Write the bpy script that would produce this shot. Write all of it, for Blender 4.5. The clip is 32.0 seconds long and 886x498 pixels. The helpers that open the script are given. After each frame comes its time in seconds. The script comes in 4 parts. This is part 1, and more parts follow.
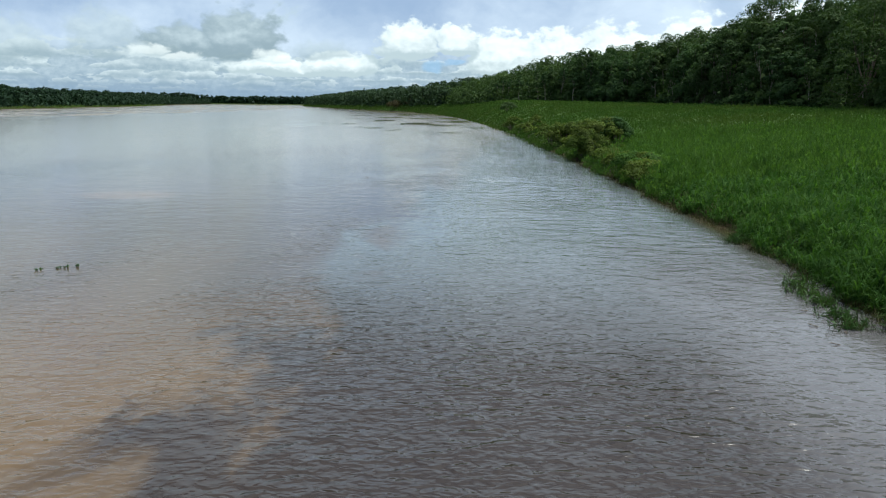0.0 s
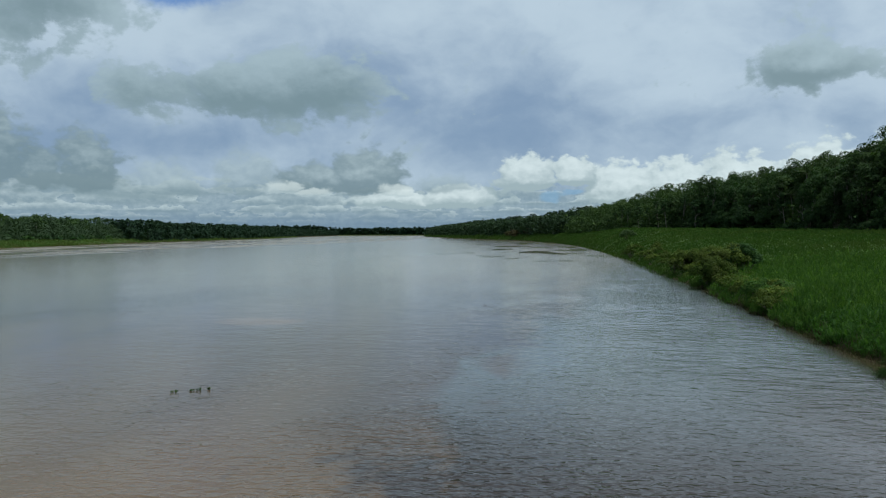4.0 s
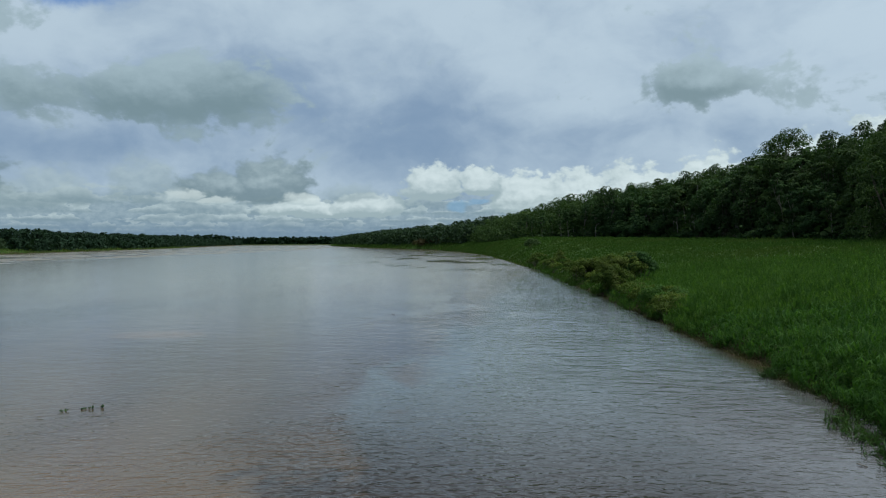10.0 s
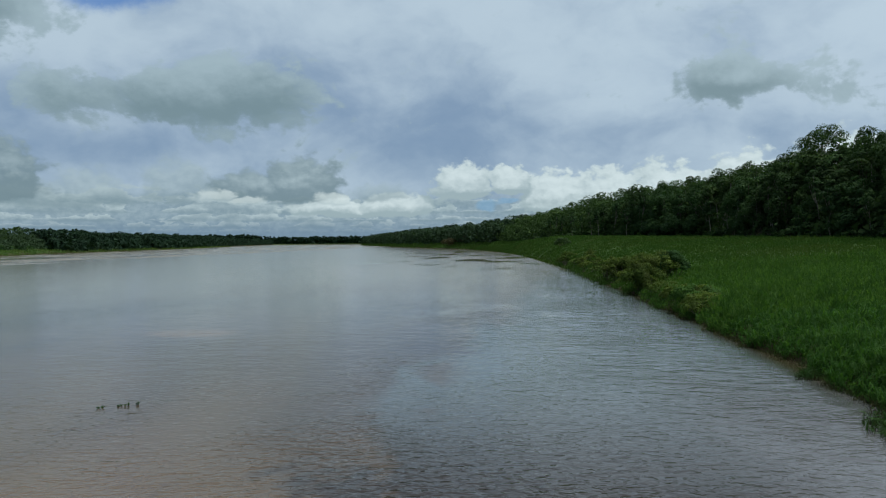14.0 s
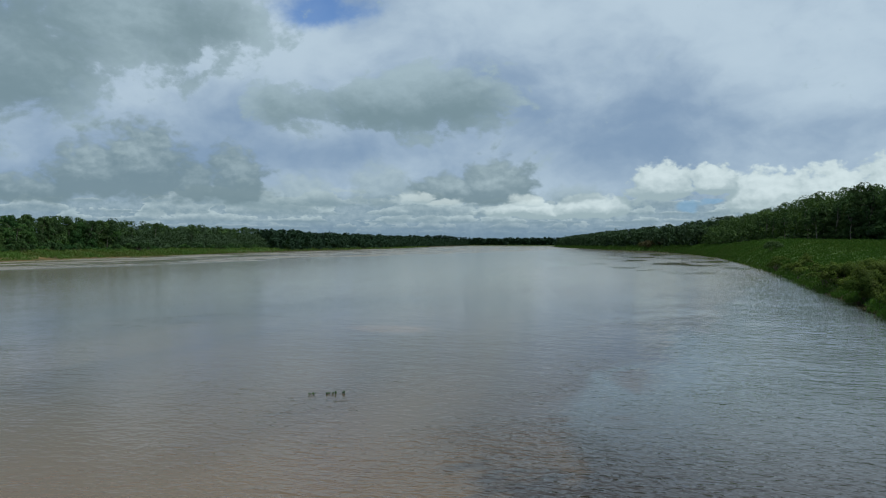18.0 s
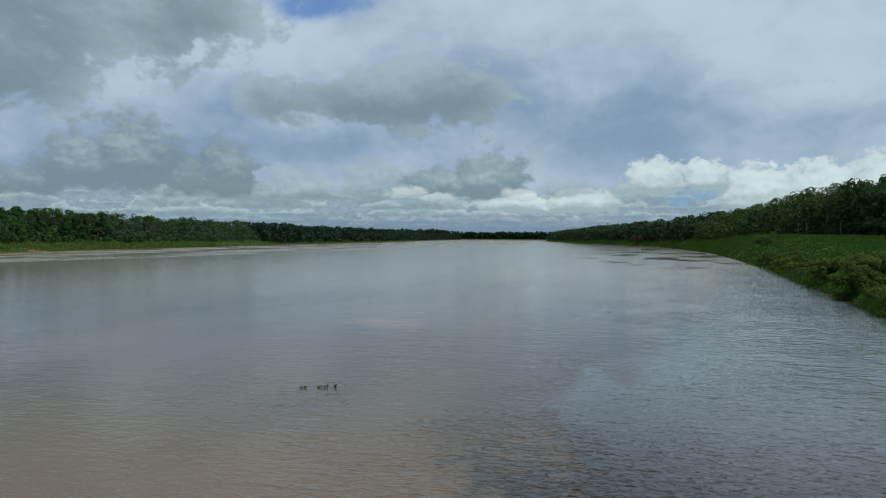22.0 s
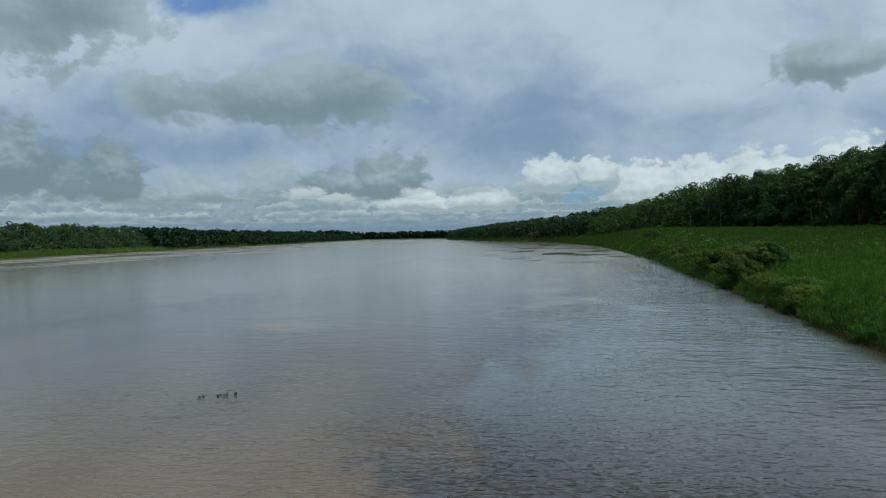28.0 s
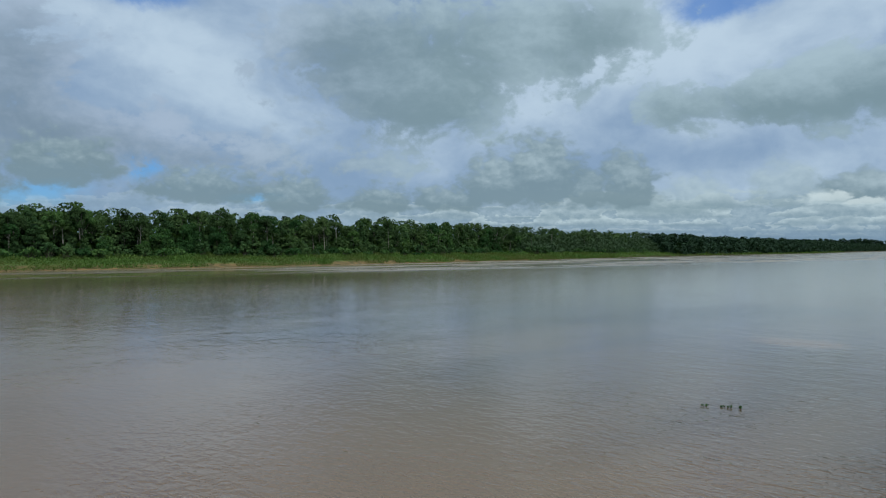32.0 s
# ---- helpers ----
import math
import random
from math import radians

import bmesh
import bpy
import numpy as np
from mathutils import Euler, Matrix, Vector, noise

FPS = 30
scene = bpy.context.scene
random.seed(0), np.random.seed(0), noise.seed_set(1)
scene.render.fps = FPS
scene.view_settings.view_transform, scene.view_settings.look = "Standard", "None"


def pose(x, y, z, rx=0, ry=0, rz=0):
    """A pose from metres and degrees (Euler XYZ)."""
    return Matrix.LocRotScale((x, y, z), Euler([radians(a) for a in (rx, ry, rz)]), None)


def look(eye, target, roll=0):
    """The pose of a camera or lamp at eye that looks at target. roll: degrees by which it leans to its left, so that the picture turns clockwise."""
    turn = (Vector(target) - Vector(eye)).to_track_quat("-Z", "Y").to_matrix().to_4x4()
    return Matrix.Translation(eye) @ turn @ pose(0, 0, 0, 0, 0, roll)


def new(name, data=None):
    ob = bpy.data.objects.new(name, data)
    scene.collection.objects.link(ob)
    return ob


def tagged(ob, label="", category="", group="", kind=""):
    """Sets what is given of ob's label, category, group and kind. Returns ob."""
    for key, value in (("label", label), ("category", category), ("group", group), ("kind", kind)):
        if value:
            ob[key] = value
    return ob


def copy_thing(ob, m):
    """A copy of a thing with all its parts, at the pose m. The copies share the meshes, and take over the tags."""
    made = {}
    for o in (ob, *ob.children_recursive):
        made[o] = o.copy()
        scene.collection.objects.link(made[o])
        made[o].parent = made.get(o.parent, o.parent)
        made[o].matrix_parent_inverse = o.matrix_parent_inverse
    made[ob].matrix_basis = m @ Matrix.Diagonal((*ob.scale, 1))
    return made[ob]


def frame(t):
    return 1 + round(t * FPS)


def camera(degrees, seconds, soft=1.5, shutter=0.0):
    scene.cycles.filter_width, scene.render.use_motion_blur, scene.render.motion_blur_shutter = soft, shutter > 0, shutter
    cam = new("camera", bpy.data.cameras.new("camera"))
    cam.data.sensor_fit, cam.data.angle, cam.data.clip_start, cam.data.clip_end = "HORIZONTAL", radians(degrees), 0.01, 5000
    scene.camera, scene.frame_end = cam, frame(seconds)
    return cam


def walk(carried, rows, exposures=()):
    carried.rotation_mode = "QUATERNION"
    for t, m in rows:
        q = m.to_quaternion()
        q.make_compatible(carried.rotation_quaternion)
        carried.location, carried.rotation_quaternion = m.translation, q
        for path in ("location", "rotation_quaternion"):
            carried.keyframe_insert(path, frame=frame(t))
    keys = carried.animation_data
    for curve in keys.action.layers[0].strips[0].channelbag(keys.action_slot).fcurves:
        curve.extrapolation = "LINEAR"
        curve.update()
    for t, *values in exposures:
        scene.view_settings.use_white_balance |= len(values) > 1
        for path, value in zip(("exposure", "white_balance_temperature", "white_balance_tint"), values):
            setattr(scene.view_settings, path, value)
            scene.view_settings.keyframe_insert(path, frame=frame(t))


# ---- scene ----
cam = camera(61.8, 32.0, 1.2)
EYE = 7.0
# seconds, and the camera's turn about x, y and z in degrees; it stays in one place
PATH = [
    (0.0, 78.97, -0.59, 0.11), (0.5, 79.72, -0.37, 2.12),
    (1.0, 80.99, 0.01, 6.02), (1.5, 82.83, -0.23, 7.40),
    (2.0, 84.68, -0.33, 8.01), (2.5, 86.04, -0.32, 8.34),
    (3.0, 87.52, -0.24, 8.57), (3.5, 88.31, 0.02, 8.74),
    (5.5, 89.52, 0.16, 11.40), (6.0, 88.93, 0.37, 11.99),
    (6.5, 88.62, 0.37, 12.19), (7.0, 88.65, 0.50, 12.22),
    (7.5, 88.69, 0.61, 12.30), (8.0, 88.78, 0.44, 11.23),
    (8.5, 88.89, 0.40, 9.45), (9.0, 89.27, 0.22, 8.34),
    (9.5, 89.54, 0.24, 6.46), (10.0, 89.50, 0.26, 2.02),
    (10.5, 89.43, 0.39, 1.66), (11.0, 89.17, 0.81, 1.60),
    (11.5, 89.01, 1.23, 2.13), (12.0, 88.94, 1.09, 2.60),
    (12.5, 89.02, 0.84, 2.95), (13.0, 89.12, 0.65, 3.51),
    (13.5, 89.26, 0.49, 4.01), (15.5, 90.17, 0.11, 8.90),
    (16.0, 90.01, 0.19, 14.93), (16.5, 89.58, 0.29, 18.40),
    (17.0, 89.53, 0.23, 18.94), (17.5, 89.59, 0.12, 19.15),
    (18.0, 89.60, -0.12, 19.19), (18.5, 89.58, -0.13, 19.29),
    (19.0, 89.50, -0.24, 19.43), (19.5, 88.78, -0.32, 19.69),
    (20.0, 88.22, -0.44, 20.04), (20.5, 88.22, -0.44, 20.17),
    (21.0, 88.07, -0.35, 20.33), (21.5, 88.39, -0.36, 19.47),
    (22.0, 89.13, -0.35, 18.59), (22.5, 89.14, -0.38, 18.05),
    (23.0, 89.17, -0.25, 18.18), (23.5, 89.18, 0.21, 17.61),
    (24.0, 89.23, 0.58, 13.66), (24.5, 89.13, 0.90, 13.03),
    (26.5, 88.44, 0.59, 17.81), (27.0, 88.36, 0.73, 12.83),
    (27.5, 88.40, 0.98, 10.61), (28.0, 89.06, 1.03, 10.92),
    (28.5, 90.15, 0.91, 11.44), (29.0, 90.68, 0.86, 12.52),
    (29.5, 90.97, 0.62, 13.88), (30.0, 91.20, 0.78, 21.07),
    (30.5, 91.02, 0.67, 35.64), (31.0, 90.84, 0.41, 43.43),
    (31.5, 90.29, 0.05, 47.21), (32.0, 89.84, -0.24, 48.76),
]
walk(cam, [(t, pose(0, 0, EYE, rx, ry, rz)) for t, rx, ry, rz in PATH],
     [(0.0, 0.52, 6270, 3), (1.0, 0.30, 6220, 2), (3.0, -0.10, 6110, 0), (6.0, -0.12, 6110, 0), (13.0, -0.17, 6110, 0), (19.0, -0.14, 6100, 0),
      (29.0, -0.22, 6090, 0), (31.0, -0.14, 6070, 0), (32.0, -0.04, 6010, 1)])

# ---- light ----
SUN_AZ, SUN_EL = 82.0, 69.0


def sun_and_sky():
    a, e = radians(SUN_AZ), radians(SUN_EL)
    lamp = bpy.data.lights.new("sun", "SUN")
    lamp.energy, lamp.angle, lamp.color = 3.6, radians(30.0), (1.0, 0.95, 0.86)
    way = Vector((math.sin(a) * math.cos(e), math.cos(a) * math.cos(e), math.sin(e)))
    new("sun", lamp).matrix_world = look(way * 300, (0, 0, 0))
    world = bpy.data.worlds.new("sky")
    scene.world, world.use_nodes = world, True
    nt = world.node_tree
    nt.nodes.clear()
    n = nt.nodes.new

    def link(a, b):
        nt.links.new(a, b)

    def val(socket, v):
        if hasattr(v, "is_linked"):
            link(v, socket)
        else:
            socket.default_value = v

    def calc(op, a, b=0.0, c=0.0):
        m = n("ShaderNodeMath")
        m.operation = op
        for s, v in zip(m.inputs, (a, b, c)):
            val(s, v)
        return m.outputs[0]

    def vec(op, a, b=(0, 0, 0), out=0):
        m = n("ShaderNodeVectorMath")
        m.operation = op
        val(m.inputs[0], a), val(m.inputs[1], b)
        return m.outputs[out]

    def ramp(v, lo, hi, to0=0.0, to1=1.0):
        m = n("ShaderNodeMapRange")
        m.interpolation_type = "SMOOTHSTEP"
        for s, x in zip(m.inputs, (v, lo, hi, to0, to1)):
            val(s, x)
        return m.outputs[0]

    def mix(f, a, b):
        m = n("ShaderNodeMix")
        m.data_type = "RGBA"
        val(m.inputs[0], f), val(m.inputs[6], a), val(m.inputs[7], b)
        return m.outputs[2]

    def noise_at(v, scale, detail, rough=0.55, out=0):
        m = n("ShaderNodeTexNoise")
        val(m.inputs["Vector"], v)
        m.inputs["Scale"].default_value, m.inputs["Detail"].default_value, m.inputs["Roughness"].default_value = scale, detail, rough
        return m.outputs[out]

    geo = n("ShaderNodeTexCoord")
    d = geo.outputs["Generated"]
    xyz = n("ShaderNodeSeparateXYZ")
    link(d, xyz.inputs[0])
    az = calc("MULTIPLY", calc("ARCTAN2", xyz.outputs[0], xyz.outputs[1]), 57.2958)
    el = calc("MULTIPLY", calc("ARCSINE", xyz.outputs[2]), 57.2958)
    at = n("ShaderNodeCombineXYZ")
    link(az, at.inputs[0]), link(el, at.inputs[1])
    flat = at.outputs[0]
    # billows at several sizes
    wide = vec("SUBTRACT", noise_at(vec("MULTIPLY", flat, (0.09, 0.14, 1)), 1.0, 2, 0.5, 1), (0.5, 0.5, 0.5))
    curl = vec("SUBTRACT", noise_at(vec("MULTIPLY", flat, (0.5, 0.7, 1)), 1.0, 4, 0.55, 1), (0.5, 0.5, 0.5))
    P = vec("ADD", vec("ADD", flat, vec("MULTIPLY", wide, (7.0, 2.6, 0.0))), vec("MULTIPLY", curl, (1.6, 1.0, 0.0)))
    Q = vec("ADD", flat, vec("MULTIPLY", wide, (7.0, 2.6, 0.0)))
    billow = noise_at(vec("MULTIPLY", Q, (0.20, 0.28, 1)), 1.0, 8, 0.6)
    shred = noise_at(vec("MULTIPLY", Q, (0.55, 0.75, 1)), 1.0, 7, 0.55)
    rough_edge = calc("ADD", calc("MULTIPLY", calc("SUBTRACT", billow, 0.5), 1.7), calc("MULTIPLY", calc("SUBTRACT", shred, 0.5), 0.9))

    def heap_of(rows):
        """Bell-shaped masses, added up: azimuth, elevation, half width, half height, weight."""
        total = None
        for a, e, w, h, *k in rows:
            off = vec("MULTIPLY", vec("SUBTRACT", P, (a, e, 0)), (1 / w, 1 / h, 0))
            m = calc("MULTIPLY", calc("EXPONENT", calc("MULTIPLY", vec("DOT_PRODUCT", off, off, out=1), -0.75)), k[0] if k else 1.0)
            total = m if total is None else calc("ADD", total, m)
        return total

    def mass(rows, lo, hi, ragged=1.0):
        return ramp(calc("ADD", heap_of(rows), calc("MULTIPLY", rough_edge, ragged)), lo, hi)

    sky = n("ShaderNodeTexSky")
    sky.sky_type, sky.sun_disc = "NISHITA", False
    sky.sun_elevation, sky.sun_rotation = e, a
    sky.air_density, sky.dust_density, sky.ozone_density = 1.0, 0.4, 3.0
    blue = vec("MULTIPLY", sky.outputs[0], (0.040, 0.072, 0.118))
    # thin high veil, brighter towards the sun's side, thinner where the sky looks through
    bright = calc("MINIMUM", heap_of(((10, 14.5, 11, 5), (-33, 13.8, 8, 3), (-66, 12.5, 8, 3.5), (-12, 16.5, 10, 3), (27, 9.5, 9, 2.5), (-40, 10.3, 4, 1.6), (-30, 7.6, 3, 1.2))), 1.0)
    lav = calc("MINIMUM", heap_of(((-9, 8.0, 10, 2.4), (14, 8.0, 9, 1.5), (-1, 11, 4, 3.5), (-28, 6.9, 6, 0.9), (-74, 5.5, 18, 3.2, 1.5), (-50, 20, 20, 2.5, 0.7))), 1.0)
    streak = noise_at(vec("MULTIPLY", P, (0.070, 0.11, 1)), 1.0, 8, 0.55)
    tone = calc("ADD", calc("ADD", streak, calc("MULTIPLY", calc("SUBTRACT", shred, 0.5), 0.10)), calc("MULTIPLY", calc("SUBTRACT", bright, lav), 0.15))
    tone = calc("ADD", calc("ADD", tone, ramp(az, -60.0, 25.0, -0.06, 0.05)), ramp(el, 15.0, 24.0, 0.0, 0.12))
    veil = mix(ramp(tone, 0.28, 0.72), (0.265, 0.345, 0.485, 1), (0.575, 0.645, 0.74, 1))

    col = mix(0.95, blue, veil)
    # overhead the cloud breaks up and the blue shows through, but for the bank of cloud below the sun
    overhead = calc("MULTIPLY", ramp(el, 20.0, 34.0), ramp(az, 42.0, 30.0))
    col = mix(calc("MULTIPLY", overhead, ramp(billow, 0.62, 0.42, 0.5, 1.0)), col, vec("MULTIPLY", blue, (0.44, 0.40, 0.38)))
    hole = mass(((-28.3, 17.6, 3.6, 1.3), (-71.0, 5.5, 2.4, 0.9), (-79, 3.6, 4, 0.8), (-72.5, 17.6, 5, 1.2), (-63, 3.7, 2, 0.4)), 0.25, 0.85, 0.6)
    col = mix(calc("MULTIPLY", hole, 0.74), col, blue)
    # rounded cloud heads at three sizes, and how each is lit from above
    def cauliflower(v):
        m = n("ShaderNodeTexVoronoi")
        m.voronoi_dimensions = "2D"
        val(m.inputs["Vector"], v)
        m.inputs["Scale"].default_value, m.inputs["Detail"].default_value, m.inputs["Roughness"].default_value = 1.0, 2.5, 0.55
        return calc("SUBTRACT", 0.5, m.outputs["Distance"])

    soft_warp = vec("ADD", vec("MULTIPLY", wide, (2.2, 0.8, 0.0)), vec("MULTIPLY", curl, (1.5, 0.9, 0.0)))
    S = vec("ADD", flat, soft_warp)
    knob_at = vec("MULTIPLY", vec("ADD", flat, vec("MULTIPLY", curl, (1.3, 0.8, 0.0))), (0.62, 0.95, 1))
    knobs = cauliflower(knob_at)
    knobs_up = cauliflower(vec("ADD", knob_at, (0.10, 0.34, 0)))
    knob_lit = calc("SUBTRACT", knobs, knobs_up)
    crumb = calc("SUBTRACT", noise_at(vec("MULTIPLY", flat, (1.5, 2.1, 1)), 1.0, 7, 0.62), 0.5)

    def heaps(rows, lift=0.0):
        """Heaped clouds with domed tops and flat bases: azimuth, base, half width, height, weight."""
        total = None
        for a, e, w, h, *k in rows:
            off = vec("MULTIPLY", vec("SUBTRACT", S, (a, e - lift * h, 0)), (1 / w, 1 / h, 0))
            m = vec("MAXIMUM", off, vec("MULTIPLY", off, (-1.0, -2.6, 0)))
            m = calc("MULTIPLY", calc("EXPONENT", calc("MULTIPLY", vec("DOT_PRODUCT", m, m, out=1), -0.85)), k[0] if k else 1.0)
            total = m if total is None else calc("MAXIMUM", total, m)
        return total

    def heaped(col, rows, low, high, lo=0.24, hi=0.40, ragged=0.26, opaque=0.95, bias=0.0):
        body, up = heaps(rows), heaps(rows, 0.38)
        edge = calc("ADD", body, calc("ADD", calc("MULTIPLY", knobs, ragged), calc("ADD", calc("MULTIPLY", crumb, 0.30), calc("MULTIPLY", rough_edge, 0.32))))
        cover = ramp(edge, lo, hi)
        top = calc("ADD", calc("MULTIPLY", calc("SUBTRACT", body, up), 2.3), calc("MULTIPLY", knob_lit, 0.28))
        top = calc("ADD", top, calc("ADD", calc("MULTIPLY", crumb, 0.4), 0.22 + bias))
        return mix(calc("MULTIPLY", cover, opaque), col, mix(ramp(top, 0.0, 1.0), low, high))

    # ranks of small flat-based clouds, closing up towards the horizon; the nearer hide the further
    bank = ramp(az, -70.0, -44.0, 0.35, 1.0)
    bed = ramp(calc("ADD", el, calc("MULTIPLY", crumb, 1.6)), 4.0, 2.6)
    col = mix(calc("MULTIPLY", calc("MULTIPLY", bed, bank), 0.80), col, mix(ramp(crumb, -0.2, 0.2), (0.24, 0.315, 0.38, 1), (0.37, 0.445, 0.495, 1)))
    for k, (base, tall, often, light) in enumerate(((0.75, 0.55, 0.42, 0.80), (1.15, 0.75, 0.34, 0.92), (1.65, 0.95, 0.27, 1.0), (2.25, 1.25, 0.21, 1.0), (2.95, 1.45, 0.16, 0.92))):
        line = n("ShaderNodeCombineXYZ")
        link(calc("ADD", calc("MULTIPLY", az, often), 17.3 * k), line.inputs[0]), link(calc("MULTIPLY", el, often * 2.2), line.inputs[1])
        swell = noise_at(line.outputs[0], 1.0, 6, 0.56)
        crest = ramp(swell, 0.40, 0.66, 0.0, tall)
        v = calc("DIVIDE", calc("SUBTRACT", el, base), calc("MAXIMUM", crest, 0.02))
        cover = calc("MULTIPLY", calc("MULTIPLY", ramp(v, 1.0, 0.80), ramp(v, -0.5, 0.12)), ramp(crest, 0.08, 0.30))
        shine = calc("ADD", ramp(v, 0.0, 0.95, 0.0, 0.7), calc("MULTIPLY", crumb, 0.7))
        puff = mix(shine, (0.27, 0.345, 0.40, 1), (0.72 * light, 0.785 * light, 0.80 * light, 1))
        col = mix(calc("MULTIPLY", calc("MULTIPLY", cover, bank), 0.74), col, puff)
    # the tall white bank beyond the forest
    white_heaps = ((-8.0, 2.5, 3.4, 1.3), (-12.5, 2.4, 3.6, 1.2), (-2.8, 4.1, 2.4, 2.0), (0.8, 4.2, 2.0, 1.5), (4.6, 2.8, 3.0, 2.7), (8.6, 2.7, 3.2, 2.7), (13.0, 2.8, 3.4, 2.9),
                   (18.0, 3.0, 4.0, 3.2), (24.0, 3.8, 4.5, 3.3), (31.0, 4.5, 6.0, 3.8))
    col = heaped(col, white_heaps, (0.40, 0.475, 0.51, 1), (0.78, 0.83, 0.85, 1), bias=-0.10)
    gap = mass(((-1.6, 2.9, 1.3, 0.5), (0.6, 3.3, 0.8, 0.25)), 0.45, 0.8, 0.6)
    col = mix(calc("MULTIPLY", gap, 0.55), col, (0.24, 0.42, 0.64, 1))
    # torn grey cloud higher up
    grey_masses = ((-18.6, 11.0, 4.6, 2.2, 1.3), (-25.0, 10.4, 3.8, 1.7, 1.15), (-31.6, 10.2, 2.5, 1.8, 0.9), (15.8, 11.6, 3.2, 1.5, 1.35), (20.5, 11.5, 4.0, 1.0, 0.75), (27.0, 10.0, 3.0, 1.6, 0.6),
                   (-50.6, 11.2, 5.8, 2.8, 1.3), (-46.5, 16.0, 9.0, 3.0, 0.95), (-57.5, 15.5, 4.5, 3.0, 0.75), (-38.5, 12.6, 2.2, 1.6, 0.5), (-36.5, 16.5, 4.0, 2.2, 0.75),
                   (-78.5, 13.0, 3.2, 4.0, 0.9), (-75.0, 7.6, 6.0, 1.9, 0.95), (-65.0, 6.4, 5.0, 1.5, 0.7), (-55.0, 6.6, 4.0, 1.3, 0.45), (-92.0, 9.0, 9.0, 4.0, 0.8))
    body = None
    for lift in (0.0, 1.1):
        total = None
        for a, e, w, h, k in grey_masses:
            off = vec("MULTIPLY", vec("SUBTRACT", S, (a, e - lift, 0)), (1 / w, 1 / h, 0))
            m = calc("MULTIPLY", calc("EXPONENT", calc("MULTIPLY", vec("DOT_PRODUCT", off, off, out=1), -0.75)), k)
            total = m if total is None else calc("ADD", total, m)
        body, over = (total, None) if body is None else (body, total)
    edge = calc("ADD", body, calc("ADD", calc("MULTIPLY", rough_edge, 1.45), calc("ADD", calc("MULTIPLY", crumb, 0.55), calc("MULTIPLY", knobs, 0.15))))
    cover = ramp(edge, 0.24, 0.62)
    shade = calc("ADD", calc("MULTIPLY", calc("SUBTRACT", body, over), 0.55), calc("ADD", calc("MULTIPLY", knob_lit, 0.08), calc("MULTIPLY", crumb, 0.22)))
    shade = calc("ADD", shade, calc("MULTIPLY", calc("SUBTRACT", billow, 0.5), 1.3))
    shade = calc("ADD", calc("ADD", shade, ramp(body, 1.3, 0.4, 0.0, 0.42)), 0.16)
    grey = mix(ramp(shade, 0.0, 1.0), (0.215, 0.287, 0.325, 1), (0.425, 0.51, 0.57, 1))
    grey = mix(ramp(az, -45.0, -70.0), grey, vec("MULTIPLY", grey, (0.99, 0.94, 1.05)))
    col = mix(calc("MULTIPLY", cover, ramp(edge, 0.3, 1.0, 0.66, 0.93)), col, grey)
    # grey-green heaps in front of the low ranks
    grey_heaps = ((-18.4, 3.7, 3.2, 1.6, 1.1), (-15.0, 3.9, 3.0, 2.3, 1.1), (-41.3, 4.6, 3.6, 3.8), (-44.6, 4.2, 2.6, 2.9), (-34.8, 4.2, 2.0, 3.1, 0.95), (-37.8, 3.8, 2.2, 2.2, 0.8),
                  (-48.0, 3.4, 3.6, 1.5, 0.85), (-53.5, 3.2, 3.5, 1.6, 0.75), (-60.0, 3.3, 3.0, 2.2, 0.85), (-66.5, 3.9, 4.6, 2.2, 0.8), (-76.5, 5.0, 4.4, 3.0, 0.75), (-83.0, 4.0, 5.0, 3.0, 0.8))
    faint_heaps = ((-24.0, 3.8, 2.8, 2.2), (-29.8, 3.4, 4.0, 1.8), (-33.0, 3.2, 4.0, 1.6), (-9.0, 3.6, 3.0, 1.0, 0.8))
    col = heaped(col, faint_heaps, (0.26, 0.335, 0.38, 1), (0.49, 0.565, 0.60, 1), 0.15, 0.65, 0.28, 0.62, -0.25)
    col = heaped(col, grey_heaps, (0.21, 0.277, 0.318, 1), (0.47, 0.545, 0.585, 1), 0.16, 0.48, 0.28, 0.88, -0.42)
    # sunlit shreds at the foot of the grey heaps
    shreds = ((-21.3, 3.3, 1.8, 0.9), (-19.0, 3.0, 2.2, 0.5), (-12.6, 3.1, 2.0, 0.9))
    col = heaped(col, shreds, (0.52, 0.59, 0.62, 1), (0.80, 0.84, 0.84, 1), 0.25, 0.60, 0.4, 0.6, 0.05)
    # blue-grey haze on the horizon
    col = mix(calc("MULTIPLY", ramp(el, 2.2, 0.4), 0.7), col, (0.17, 0.25, 0.36, 1))
    # the veil glows round the sun behind it
    near = vec("DOT_PRODUCT", d, tuple(way), out=1)
    glow = calc("MULTIPLY", calc("EXPONENT", calc("MULTIPLY", calc("SUBTRACT", near, 1.0), 7.0)), 2.6)
    halo = vec("SCALE", (1.0, 0.97, 0.93))
    link(glow, halo.node.inputs["Scale"])
    col = vec("ADD", col, halo)
    back = n("ShaderNodeBackground")
    link(col, back.inputs[0])
    out = n("ShaderNodeOutputWorld")
    link(back.outputs[0], out.inputs[0])


sun_and_sky()


# ---- materials ----
def material(name):
    m = bpy.data.materials.new(name)
    m.use_nodes = True
    nt = m.node_tree
    return m, nt, nt.nodes, nt.nodes["Principled BSDF"]


